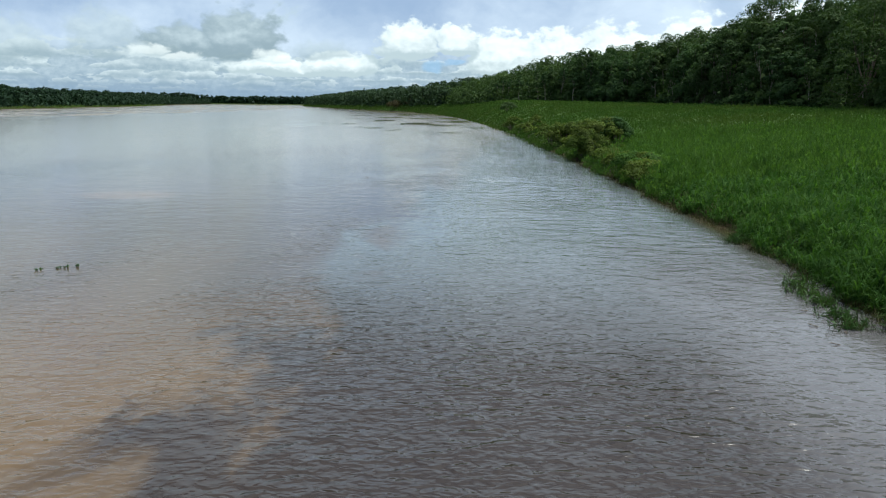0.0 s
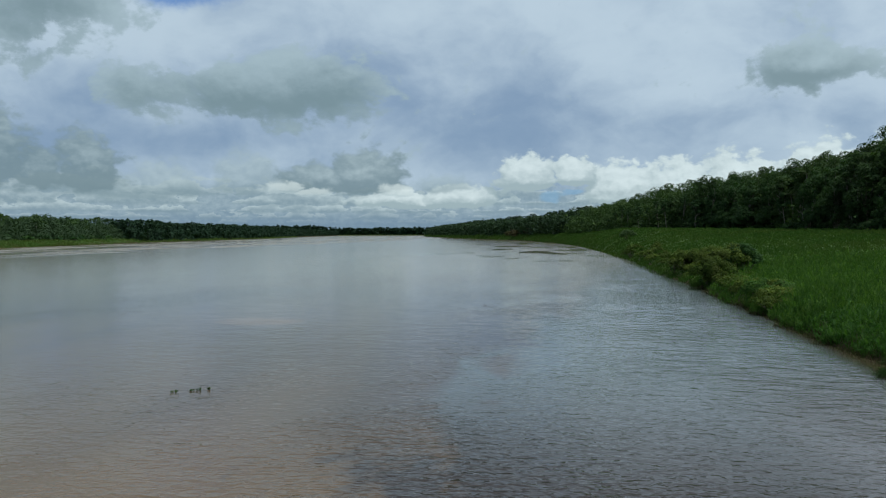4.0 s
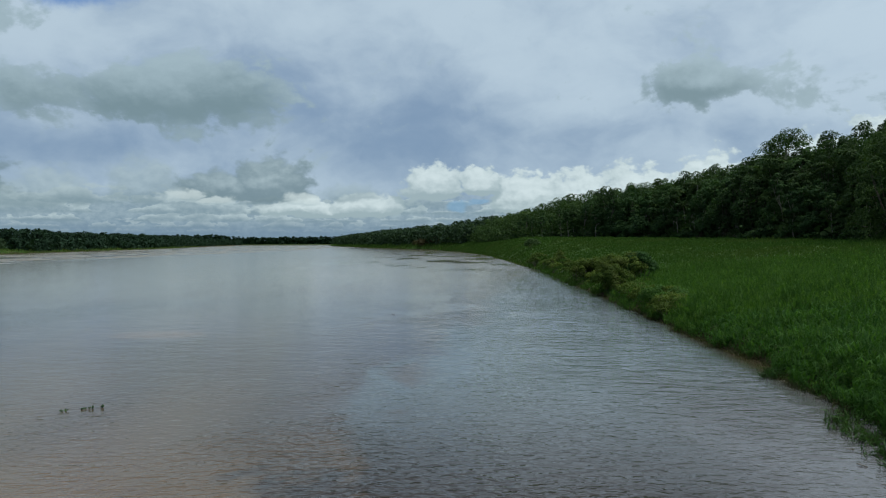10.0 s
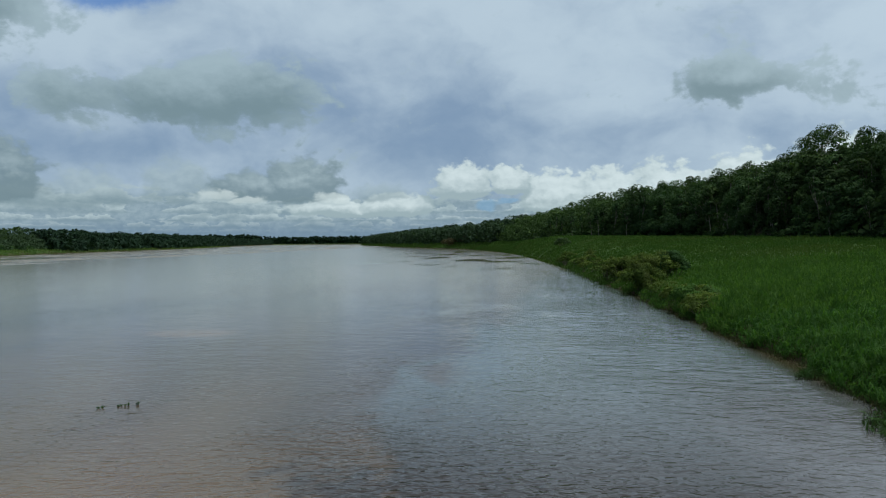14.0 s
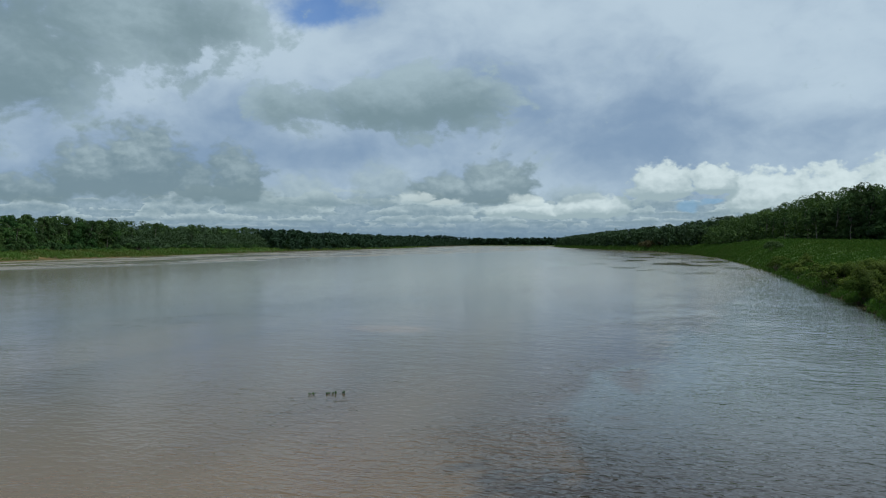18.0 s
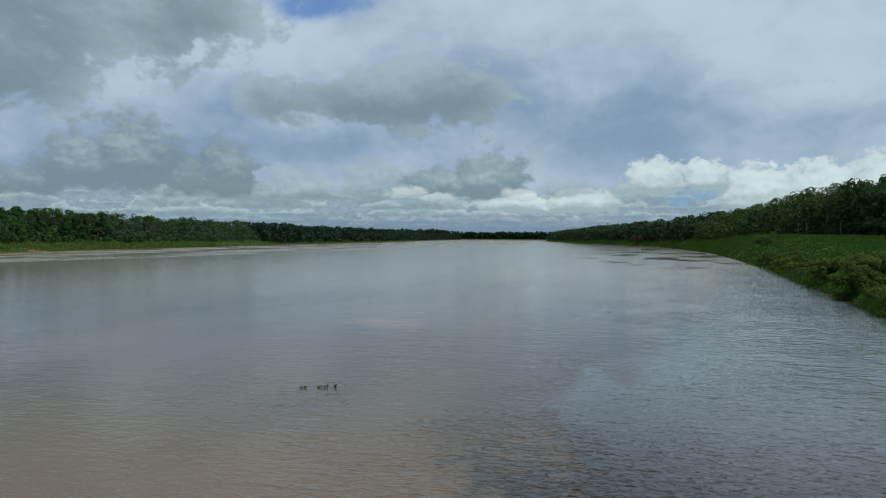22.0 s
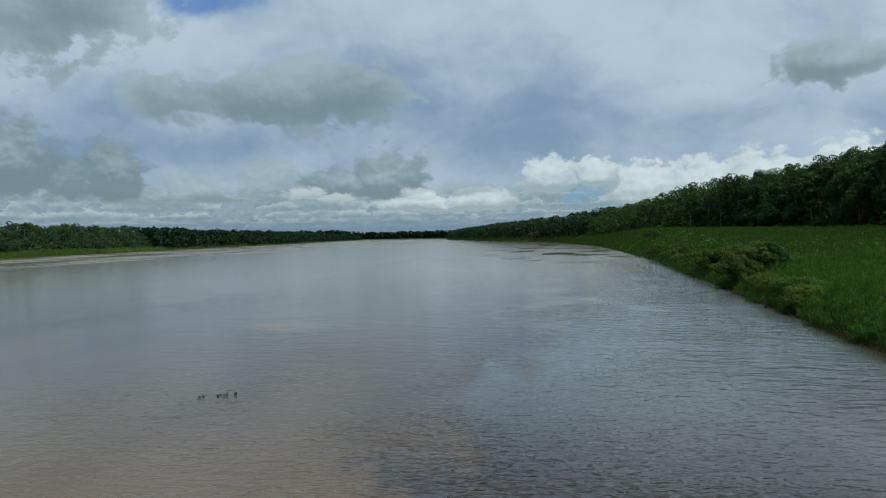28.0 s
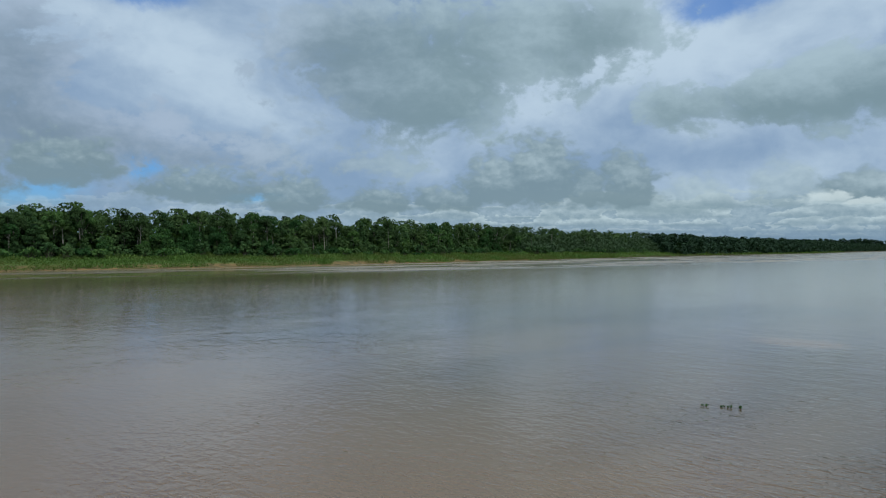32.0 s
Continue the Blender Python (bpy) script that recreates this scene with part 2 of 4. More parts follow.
def tex(nt, kind, vector, **inputs):
    t = nt.nodes.new(kind)
    if vector is not None:
        nt.links.new(vector, t.inputs["Vector"])
    for k, v in inputs.items():
        t.inputs[k].default_value = v
    return t


def coords(nt, scale=(1, 1, 1), turn=0.0):
    g = nt.nodes.new("ShaderNodeNewGeometry")
    m = nt.nodes.new("ShaderNodeMapping")
    m.inputs["Scale"].default_value, m.inputs["Rotation"].default_value = scale, (0, 0, turn)
    nt.links.new(g.outputs["Position"], m.inputs["Vector"])
    return m.outputs[0]


def colours(nt, factor, stops):
    r = nt.nodes.new("ShaderNodeValToRGB")
    el = r.color_ramp.elements
    while len(el) < len(stops):
        el.new(0.5)
    for e, (p, c) in zip(el, stops):
        e.position, e.color = p, (*c, 1)
    nt.links.new(factor, r.inputs[0])
    return r.outputs[0]


def blend(nt, factor, a, b, how="MIX"):
    m = nt.nodes.new("ShaderNodeMix")
    m.data_type, m.blend_type = "RGBA", how
    for s, v in ((m.inputs[0], factor), (m.inputs[6], a), (m.inputs[7], b)):
        if hasattr(v, "is_linked"):
            nt.links.new(v, s)
        else:
            s.default_value = v
    return m.outputs[2]


def math_node(nt, op, a, b=0.0):
    m = nt.nodes.new("ShaderNodeMath")
    m.operation = op
    for s, v in zip(m.inputs, (a, b)):
        if hasattr(v, "is_linked"):
            nt.links.new(v, s)
        else:
            s.default_value = v
    return m.outputs[0]


def foliage(name, low, mid, high, patch=None, patch_scale=0.12, passing=0.35, rough=0.6, gloss=0.04):
    """Leaves: colour by leaf, by plant and by patch, some light going through."""
    m, nt, nodes, bsdf = material(name)
    g = nodes.new("ShaderNodeNewGeometry")
    o = nodes.new("ShaderNodeObjectInfo")
    f = math_node(nt, "ADD", math_node(nt, "MULTIPLY", g.outputs["Random Per Island"], 0.48), math_node(nt, "MULTIPLY", o.outputs["Random"], 0.52))
    c = colours(nt, f, [(0.08, low), (0.5, mid), (0.95, high)])
    if patch:
        t = tex(nt, "ShaderNodeTexNoise", coords(nt), Scale=patch_scale, Detail=4.0, Roughness=0.6)
        c = blend(nt, colours(nt, t.outputs[0], [(0.46, (0, 0, 0)), (0.68, (0.8, 0.8, 0.8))]), c, (*patch, 1))
    nt.links.new(c, bsdf.inputs["Base Color"])
    bsdf.inputs["Roughness"].default_value, bsdf.inputs["Specular IOR Level"].default_value = rough, gloss
    tr = nodes.new("ShaderNodeBsdfTranslucent")
    nt.links.new(blend(nt, 1.0, c, (1.0, 1.15, 0.45, 1), "MULTIPLY"), tr.inputs[0])
    s = nodes.new("ShaderNodeMixShader")
    s.inputs[0].default_value = passing
    nt.links.new(bsdf.outputs[0], s.inputs[1]), nt.links.new(tr.outputs[0], s.inputs[2])
    nt.links.new(s.outputs[0], nodes["Material Output"].inputs[0])
    return m


def bark(name, dark, pale):
    m, nt, nodes, bsdf = material(name)
    t = tex(nt, "ShaderNodeTexNoise", coords(nt, (1, 1, 0.35)), Scale=2.2, Detail=5.0, Roughness=0.65)
    o = nodes.new("ShaderNodeObjectInfo")
    c = colours(nt, t.outputs[0], [(0.3, dark), (0.7, pale)])
    c = blend(nt, math_node(nt, "MULTIPLY", o.outputs["Random"], 0.4), c, (*dark, 1))
    nt.links.new(c, bsdf.inputs["Base Color"])
    bsdf.inputs["Roughness"].default_value = 0.85
    b = nodes.new("ShaderNodeBump")
    b.inputs["Strength"].default_value, b.inputs["Distance"].default_value = 0.6, 0.05
    nt.links.new(t.outputs[0], b.inputs["Height"]), nt.links.new(b.outputs[0], bsdf.inputs["Normal"])
    return m


def water_material():
    m, nt, nodes, bsdf = material("river_water")

    def span(v, lo, hi, to0, to1):
        k = nodes.new("ShaderNodeMapRange")
        k.interpolation_type = "SMOOTHSTEP"
        nt.links.new(v, k.inputs[0])
        for j, x in enumerate((lo, hi, to0, to1)):
            k.inputs[j + 1].default_value = x
        return k.outputs[0]

    def plus(a, b):
        return math_node(nt, "ADD", a, b)

    def times(a, b):
        return math_node(nt, "MULTIPLY", a, b)

    g = nodes.new("ShaderNodeNewGeometry")
    xyz = nodes.new("ShaderNodeSeparateXYZ")
    nt.links.new(g.outputs["Position"], xyz.inputs[0])
    x, y = xyz.outputs[0], xyz.outputs[1]
    # silt carried in bands along the stream
    flow = coords(nt, (1.0, 0.36, 1.0), radians(14))
    big = tex(nt, "ShaderNodeTexNoise", flow, Scale=0.06, Detail=6.0, Roughness=0.55, Distortion=0.7)
    c = colours(nt, big.outputs[0], [(0.36, (0.034, 0.026, 0.021)), (0.50, (0.050, 0.037, 0.026)), (0.62, (0.072, 0.052, 0.034))])
    # the silty stream meets clear, dark water along a billowing front near the grassy bank
    plume = tex(nt, "ShaderNodeTexNoise", coords(nt, (1.0, 0.50, 1.0), radians(12)), Scale=0.21, Detail=6.0, Roughness=0.58, Distortion=1.0)
    front = math_node(nt, "SUBTRACT", x, times(math_node(nt, "MAXIMUM", plus(y, -20.0), 0.0), 0.12))
    front = plus(front, times(plus(plume.outputs[0], -0.5), 17.0))
    # dark close by; further out the sky's pale reflection is put into the colour
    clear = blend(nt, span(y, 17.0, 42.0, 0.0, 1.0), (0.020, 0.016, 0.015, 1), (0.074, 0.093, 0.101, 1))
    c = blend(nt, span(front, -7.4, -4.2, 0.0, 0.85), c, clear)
    # silt pales away from the camera: distant water's brightness put into its colour
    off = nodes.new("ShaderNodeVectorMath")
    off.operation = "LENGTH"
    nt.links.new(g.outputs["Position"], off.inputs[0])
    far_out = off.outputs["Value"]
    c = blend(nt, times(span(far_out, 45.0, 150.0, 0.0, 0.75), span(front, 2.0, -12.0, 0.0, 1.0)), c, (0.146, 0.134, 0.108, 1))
    # still water in the far bank's lee; forest's olive reflection put into its colour
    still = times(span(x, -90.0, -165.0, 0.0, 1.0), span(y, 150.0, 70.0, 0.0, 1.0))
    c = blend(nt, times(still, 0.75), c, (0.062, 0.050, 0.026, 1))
    # one pale tongue of silt at the near end of the front
    near_silt = times(span(front, -4.6, -7.6, 0.0, 1.0), span(y, 30.0, 14.0, 0.0, 0.75))
    c = blend(nt, near_silt, c, (0.100, 0.068, 0.040, 1))
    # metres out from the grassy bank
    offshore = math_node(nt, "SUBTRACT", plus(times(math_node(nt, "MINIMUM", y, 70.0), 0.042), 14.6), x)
    # paler water beside the bank: bright sky reflection put into the colour
    bank_sheen = times(span(plus(x, times(plume.outputs[0], 5.0)), 7.5, 13.0, 0.0, 0.8), span(y, 48.0, 24.0, 0.0, 1.0))
    c = blend(nt, bank_sheen, c, (0.080, 0.078, 0.084, 1))
    # dark strip at the waterline: the bank's reflection painted into the base colour
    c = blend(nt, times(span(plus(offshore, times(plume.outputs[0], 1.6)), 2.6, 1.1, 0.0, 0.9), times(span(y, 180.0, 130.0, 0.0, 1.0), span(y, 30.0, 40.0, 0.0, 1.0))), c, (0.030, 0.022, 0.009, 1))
    # a raft of pale scum out in the stream
    raft = nodes.new("ShaderNodeVectorMath")
    raft.operation = "DISTANCE"
    nt.links.new(coords(nt, (0.26, 0.34, 1.0)), raft.inputs[0])
    raft.inputs[1].default_value = (-24.0 * 0.26, 56.0 * 0.34, 0.0)
    c = blend(nt, span(plus(raft.outputs["Value"], times(plume.outputs[0], 0.9)), 1.6, 1.1, 0.0, 0.38), c, (0.19, 0.118, 0.066, 1))
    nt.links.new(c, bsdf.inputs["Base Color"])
    bsdf.inputs["IOR"].default_value = 1.333
    # ripples: short crests across the stream, gathered in ruffled patches
    calm = tex(nt, "ShaderNodeTexNoise", coords(nt, (1, 0.6, 1), radians(-20)), Scale=0.11, Detail=3.0, Roughness=0.5)
    small = tex(nt, "ShaderNodeTexNoise", coords(nt, (0.6, 1.0, 1), radians(-14)), Scale=6.2, Detail=1.5, Roughness=0.4, Distortion=0.4)
    chop = tex(nt, "ShaderNodeTexNoise", coords(nt, (0.66, 1.0, 1), radians(-9)), Scale=3.0, Detail=1.8, Roughness=0.5, Distortion=0.5)
    paws = tex(nt, "ShaderNodeTexNoise", coords(nt, (1.0, 0.5, 1), radians(-5)), Scale=0.10, Detail=4.0, Roughness=0.6)
    cross = tex(nt, "ShaderNodeTexNoise", coords(nt, (0.5, 1.0, 1), radians(18)), Scale=1.15, Detail=3.0, Roughness=0.55, Distortion=0.6)
    wide = tex(nt, "ShaderNodeTexNoise", coords(nt, (0.5, 1.0, 1), radians(10)), Scale=0.35, Detail=2.0, Roughness=0.5)
    # the current is ruffled along the near bank, smooth further out
    wander = times(calm.outputs[0], 14.0)
    broken = span(plus(x, wander), -14.0, 6.0, 0.22, 1.0)
    along = span(plus(x, times(calm.outputs[0], 7.0)), -12.0, 14.0, 0.14, 0.85)
    away = span(y, 24.0, 48.0, 0.0, 1.0)
    side = plus(times(broken, math_node(nt, "SUBTRACT", 1.0, away)), times(along, away))
    reach = span(plus(y, wander), 30.0, 110.0, 1.0, 0.28)
    bands = tex(nt, "ShaderNodeTexNoise", coords(nt, (1.0, 0.16, 1), radians(9)), Scale=0.055, Detail=4.0, Roughness=0.55)
    lanes = span(bands.outputs[0], 0.50, 0.64, 0.0, 0.10)
    # long bright rips where the current runs along the far bank
    rips = tex(nt, "ShaderNodeTexNoise", coords(nt, (1.0, 0.13, 1), radians(4)), Scale=0.085, Detail=4.0, Roughness=0.6)
    silver = times(span(rips.outputs[0], 0.47, 0.56, 0.0, 1.0), span(x, -160.0, -188.0, 0.0, 1.0))
    lanes = plus(lanes, times(silver, 2.2))
    lee = math_node(nt, "MAXIMUM", span(x, 8.5, 12.5, 1.0, 0.3), span(y, 20.0, 27.0, 0.0, 1.0))
    ruffled = times(times(times(side, lee), span(plus(y, wander), 90.0, 400.0, 1.0, 0.5)), span(calm.outputs[0], 0.38, 0.60, 0.38, 1.0))

    ruffled = plus(ruffled, span(paws.outputs[0], 0.60, 0.80, 0.0, 0.30))
    fine = plus(times(small.outputs[0], 0.030), times(times(chop.outputs[0], 0.100), span(far_out, 18.0, 50.0, 1.0, 0.36)))
    broad = times(times(cross.outputs[0], 0.21), plus(span(y, 16.0, 50.0, 0.55, 0.45), times(span(offshore, 15.0, 2.0, 0.0, 1.5), span(y, 22.0, 48.0, 0.0, 1.0))))
    height = plus(times(plus(times(fine, reach), broad), plus(ruffled, plus(lanes, 0.16))), times(wide.outputs[0], 0.022))
    # out in the open stream the wind's fine ripple roughens the surface
    gloss = plus(span(far_out, 20.0, 120.0, 0.025, 0.12), times(lanes, 0.06))
    gloss = plus(gloss, times(span(x, -70.0, 5.0, 0.0, 0.035), span(y, 40.0, 130.0, 0.0, 1.0)))
    # glassy slicks that mirror the woods along the far reach of the grassy bank
    slick = tex(nt, "ShaderNodeTexNoise", coords(nt, (1.0, 0.45, 1)), Scale=0.055, Detail=3.0, Roughness=0.5)
    glassy = times(times(span(slick.outputs[0], 0.52, 0.60, 0.0, 1.0), span(offshore, 110.0, 25.0, 0.0, 1.0)), math_node(nt, "MAXIMUM", span(y, 130.0, 230.0, 0.0, 1.0), times(span(offshore, 14.0, 4.0, 0.0, 1.0), span(y, 60.0, 100.0, 0.0, 1.0))))
    gloss = times(gloss, span(glassy, 0.0, 1.0, 1.0, 0.22))
    gloss = times(gloss, math_node(nt, "MAXIMUM", span(offshore, 5.0, 18.0, 0.55, 1.0), span(y, 90.0, 220.0, 0.0, 1.0)))
    gloss = times(gloss, span(still, 0.0, 1.0, 1.0, 0.40))
    gloss = plus(gloss, times(silver, 0.24))
    nt.links.new(gloss, bsdf.inputs["Roughness"])
    height = times(height, math_node(nt, "MAXIMUM", span(plus(times(offshore, span(y, 30.0, 100.0, 1.0, 0.5)), times(plume.outputs[0], 1.6)), 1.3, 3.4, 0.10, 1.0), span(y, 160.0, 260.0, 0.0, 1.0)))
    height = times(times(height, span(far_out, 60.0, 300.0, 1.0, 0.6)), span(still, 0.0, 1.0, 1.0, 0.6))
    b = nodes.new("ShaderNodeBump")
    b.inputs["Strength"].default_value, b.inputs["Distance"].default_value = 0.85, 1.0
    nt.links.new(height, b.inputs["Height"]), nt.links.new(b.outputs[0], bsdf.inputs["Normal"])
    return m


def ground_material():
    m, nt, nodes, bsdf = material("bank_soil")
    p = coords(nt)
    t = tex(nt, "ShaderNodeTexNoise", p, Scale=0.35, Detail=6.0, Roughness=0.65)
    f = tex(nt, "ShaderNodeTexNoise", p, Scale=9.0, Detail=3.0, Roughness=0.6)
    green = colours(nt, t.outputs[0], [(0.3, (0.030, 0.058, 0.014)), (0.7, (0.050, 0.084, 0.020))])
    mud = colours(nt, f.outputs[0], [(0.3, (0.020, 0.018, 0.009)), (0.7, (0.048, 0.038, 0.019))])
    g = nodes.new("ShaderNodeNewGeometry")
    xyz = nodes.new("ShaderNodeSeparateXYZ")
    nt.links.new(g.outputs["Position"], xyz.inputs[0])
    up = math_node(nt, "ADD", xyz.outputs[2], math_node(nt, "MULTIPLY", t.outputs[0], 1.4))
    clay = nodes.new("ShaderNodeMapRange")
    up = math_node(nt, "SUBTRACT", up, math_node(nt, "MULTIPLY", clay.outputs[0], 0.7))
    k = nodes.new("ShaderNodeMapRange")
    for s, v in zip(k.inputs, (up, 1.0, 1.7, 0.0, 1.0)):
        if hasattr(v, "is_linked"):
            nt.links.new(v, s)
        else:
            s.default_value = v
    nt.links.new(xyz.outputs[0], clay.inputs[0])
    clay.inputs[1].default_value, clay.inputs[2].default_value = -120.0, -150.0
    reach = nodes.new("ShaderNodeMapRange")
    nt.links.new(xyz.outputs[1], reach.inputs[0])
    reach.inputs[1].default_value, reach.inputs[2].default_value = 420.0, 300.0
    mud = blend(nt, math_node(nt, "MULTIPLY", clay.outputs[0], reach.outputs[0]), mud, colours(nt, t.outputs[0], [(0.40, (0.042, 0.040, 0.018)), (0.68, (0.165, 0.108, 0.052))]))
    nt.links.new(blend(nt, k.outputs[0], mud, green), bsdf.inputs["Base Color"])
    bsdf.inputs["Roughness"].default_value, bsdf.inputs["Specular IOR Level"].default_value = 0.95, 0.1
    b = nodes.new("ShaderNodeBump")
    b.inputs["Strength"].default_value, b.inputs["Distance"].default_value = 0.7, 0.08
    nt.links.new(f.outputs[0], b.inputs["Height"]), nt.links.new(b.outputs[0], bsdf.inputs["Normal"])
    return m


WATER, SOIL = water_material(), ground_material()
LEAF_DARK = foliage("forest_leaf", (0.015, 0.031, 0.012), (0.031, 0.057, 0.020), (0.064, 0.100, 0.033), passing=0.28)
LEAF_MID = foliage("mid_green_leaf", (0.016, 0.036, 0.014), (0.031, 0.062, 0.022), (0.060, 0.100, 0.034), passing=0.28)
LEAF_BRIGHT = foliage("sunlit_leaf", (0.012, 0.034, 0.012), (0.029, 0.069, 0.021), (0.074, 0.126, 0.038))
# distant woods, next two: bluish haze of the air mixed into the leaf colours
LEAF_FAR_HAZE = foliage("far_haze_leaf", (0.011, 0.024, 0.015), (0.019, 0.037, 0.021), (0.031, 0.052, 0.029), passing=0.2)
LEAF_CAPE_HAZE = foliage("cape_haze_leaf", (0.018, 0.033, 0.018), (0.028, 0.049, 0.025), (0.044, 0.070, 0.035), passing=0.2)
LEAF_PALM = foliage("palm_leaf", (0.020, 0.036, 0.014), (0.034, 0.056, 0.020), (0.055, 0.080, 0.030), passing=0.25, rough=0.5)
LEAF_BUSH = foliage("bush_leaf", (0.030, 0.052, 0.011), (0.058, 0.088, 0.019), (0.104, 0.136, 0.031), (0.050, 0.062, 0.017), 0.4, gloss=0.02)
LEAF_BROWN = foliage("dry_bush_leaf", (0.030, 0.025, 0.014), (0.044, 0.038, 0.020), (0.056, 0.052, 0.026))
GRASS = foliage("tall_grass_blade", (0.015, 0.043, 0.011), (0.038, 0.084, 0.020), (0.086, 0.148, 0.037), (0.024, 0.058, 0.014), 0.45, 0.45, gloss=0.02)
GRASS_FAR = foliage("far_grass_blade", (0.027, 0.061, 0.014), (0.044, 0.086, 0.020), (0.070, 0.120, 0.030), (0.066, 0.094, 0.025), 0.06, 0.3, gloss=0.01)
GRASS_LEFT = foliage("far_bank_blade", (0.028, 0.066, 0.016), (0.054, 0.104, 0.025), (0.090, 0.145, 0.038), (0.100, 0.104, 0.036), 0.06, 0.35)
STRAW = foliage("drowned_stalk", (0.016, 0.019, 0.008), (0.028, 0.029, 0.012), (0.048, 0.047, 0.018), (0.018, 0.032, 0.010), 0.3, 0.25)
LEAF_WEED = foliage("water_weed_leaf", (0.022, 0.050, 0.016), (0.036, 0.076, 0.022), (0.06, 0.11, 0.032))
BARK_PALE = bark("pale_bark", (0.14, 0.125, 0.10), (0.34, 0.31, 0.265))
BARK_DARK = bark("dark_bark", (0.045, 0.035, 0.026), (0.15, 0.12, 0.09))

# ---- plan: shorelines, forest edges and heights, by the distance down the river ----
RIGHT_Y = (-500, -60, 0, 22.7, 30.6, 40, 44, 52, 70, 82, 95, 111, 123, 176, 209, 273, 394, 547, 693, 784, 951, 1297, 1757, 2500, 5000)
RIGHT_X = (30, 16.5, 14.9, 15.2, 15.75, 16.8, 17.3, 16.6, 17.2, 16.7, 17.9, 18.0, 17.3, 18.0, 17.4, 15.6, 10.6, -6, -34, -69, -120, -214, -330, -380, 900)
LEFT_Y = (-500, -50, 41, 77, 127, 211, 346, 408, 551, 1080, 1600, 2600, 5000)
LEFT_X = (-190, -215, -222, -223, -229, -246, -284, -296, -335, -440, -580, -800, -1500)
EDGE_Y = (-500, 150, 262, 340, 400, 500, 600, 800, 1080, 5000)
EDGE_S = (64, 62, 54, 32, 20, 16, 14, 14, 13, 13)
TOP_Y = (-500, 60, 150, 262, 340, 400, 460, 700, 1100, 5000)
TOP_Z = (6.6, 6.6, 6.9, 7.6, 8.5, 8.2, 7.0, 6.0, 5.0, 5.0)
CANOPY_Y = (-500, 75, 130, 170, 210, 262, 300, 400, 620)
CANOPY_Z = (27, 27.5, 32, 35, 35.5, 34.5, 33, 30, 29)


def wave(v, *terms):
    return sum(a * np.sin(v * k + p) for a, k, p in terms)


def shore_right(y):
    return np.interp(y, RIGHT_Y, RIGHT_X) + wave(y, (0.25, 0.61, 1.0), (0.2, 1.37, 0.2)) * np.clip(np.asarray(y) / 60, 0.4, 2.0)


def shore_left(y):
    return np.interp(y, LEFT_Y, LEFT_X) + wave(y, (0.8, 0.21, 1.0), (1.6, 0.061, 0.4))


def patches(x, y, k=1.0):
    """Soft unevenness between about -1 and 1."""
    x, y = np.asarray(x) * k, np.asarray(y) * k
    return (np.sin(0.83 * x + 1.7 * np.sin(0.31 * y)) * np.cos(0.71 * y + 1.3 * np.sin(0.27 * x)) + 0.5 * np.sin(1.9 * x + 0.7 * y + np.sin(1.3 * y)) + 0.35 * np.cos(2.9 * y - 1.2 * x)) / 1.6


def height_right(s, y):
    """Height at s metres inland of the grassy shore."""
    edge, top = np.interp(y, EDGE_Y, EDGE_S), np.interp(y, TOP_Y, TOP_Z)
    u = np.clip(s / edge, 0, 1)
    gentle = np.clip((np.asarray(y) - 90) / 160, 0, 1)
    rise = (1 - gentle) * (0.10 * np.clip(s / 1.4, 0, 1) + 0.90 * u ** 0.85) + gentle * np.clip(s / 14, 0, 1) ** 0.7
    hill = (np.clip((s - edge - 1) / 24, 0, 1) * 8.5 + np.clip((s - edge - 25) / 60, 0, 1.5) * 4.0) * np.interp(y, (280, 480, 800), (1.0, 0.5, 0.3))
    return np.where(s < 0, np.maximum(0.16 * s, -4.0), top * rise + hill)


def height_left(s, y):
    z = np.interp(s, (-40, 0, 3, 6, 18, 45, 90, 400), (-4.0, 0.0, 0.4, 1.5, 2.9, 4.0, 10.0, 12.0))
    return z


def ground_height(x, y):
    x, y = np.asarray(x, float), np.asarray(y, float)
    r, l = x - shore_right(y), shore_left(y) - x
    z = np.where(r > l, height_right(r, y), height_left(l, y))
    close = np.clip((y - 2500) / 200, 0, 1)
    return z * (1 - close) + np.maximum(z, 3.0) * close + np.where(z > 0.6, 0.12 * patches(x, y), 0)


def mesh_object(name, verts, faces, mat, parent=None, smooth=False, label=""):
    """One mesh from arrays of points and of equal-sided faces."""
    verts, faces = np.asarray(verts, np.float32), np.asarray(faces, np.int32)
    me = bpy.data.meshes.new(name)
    sides = faces.shape[1]
    me.vertices.add(len(verts)), me.loops.add(faces.size), me.polygons.add(len(faces))
    me.vertices.foreach_set("co", verts.ravel())
    me.loops.foreach_set("vertex_index", faces.ravel())
    me.polygons.foreach_set("loop_start", np.arange(0, faces.size, sides, dtype=np.int32))
    me.update(calc_edges=True)
    if smooth:
        me.polygons.foreach_set("use_smooth", np.ones(len(faces), bool))
    me.materials.append(mat)
    ob = new(name, me)
    ob.parent = parent
    if label:
        ob["label"] = label
    return ob


def grid_faces(rows, cols):
    i = np.arange((rows - 1) * cols).reshape(rows - 1, cols)[:, :-1].ravel()
    return np.stack([i, i + 1, i + cols + 1, i + cols], 1)


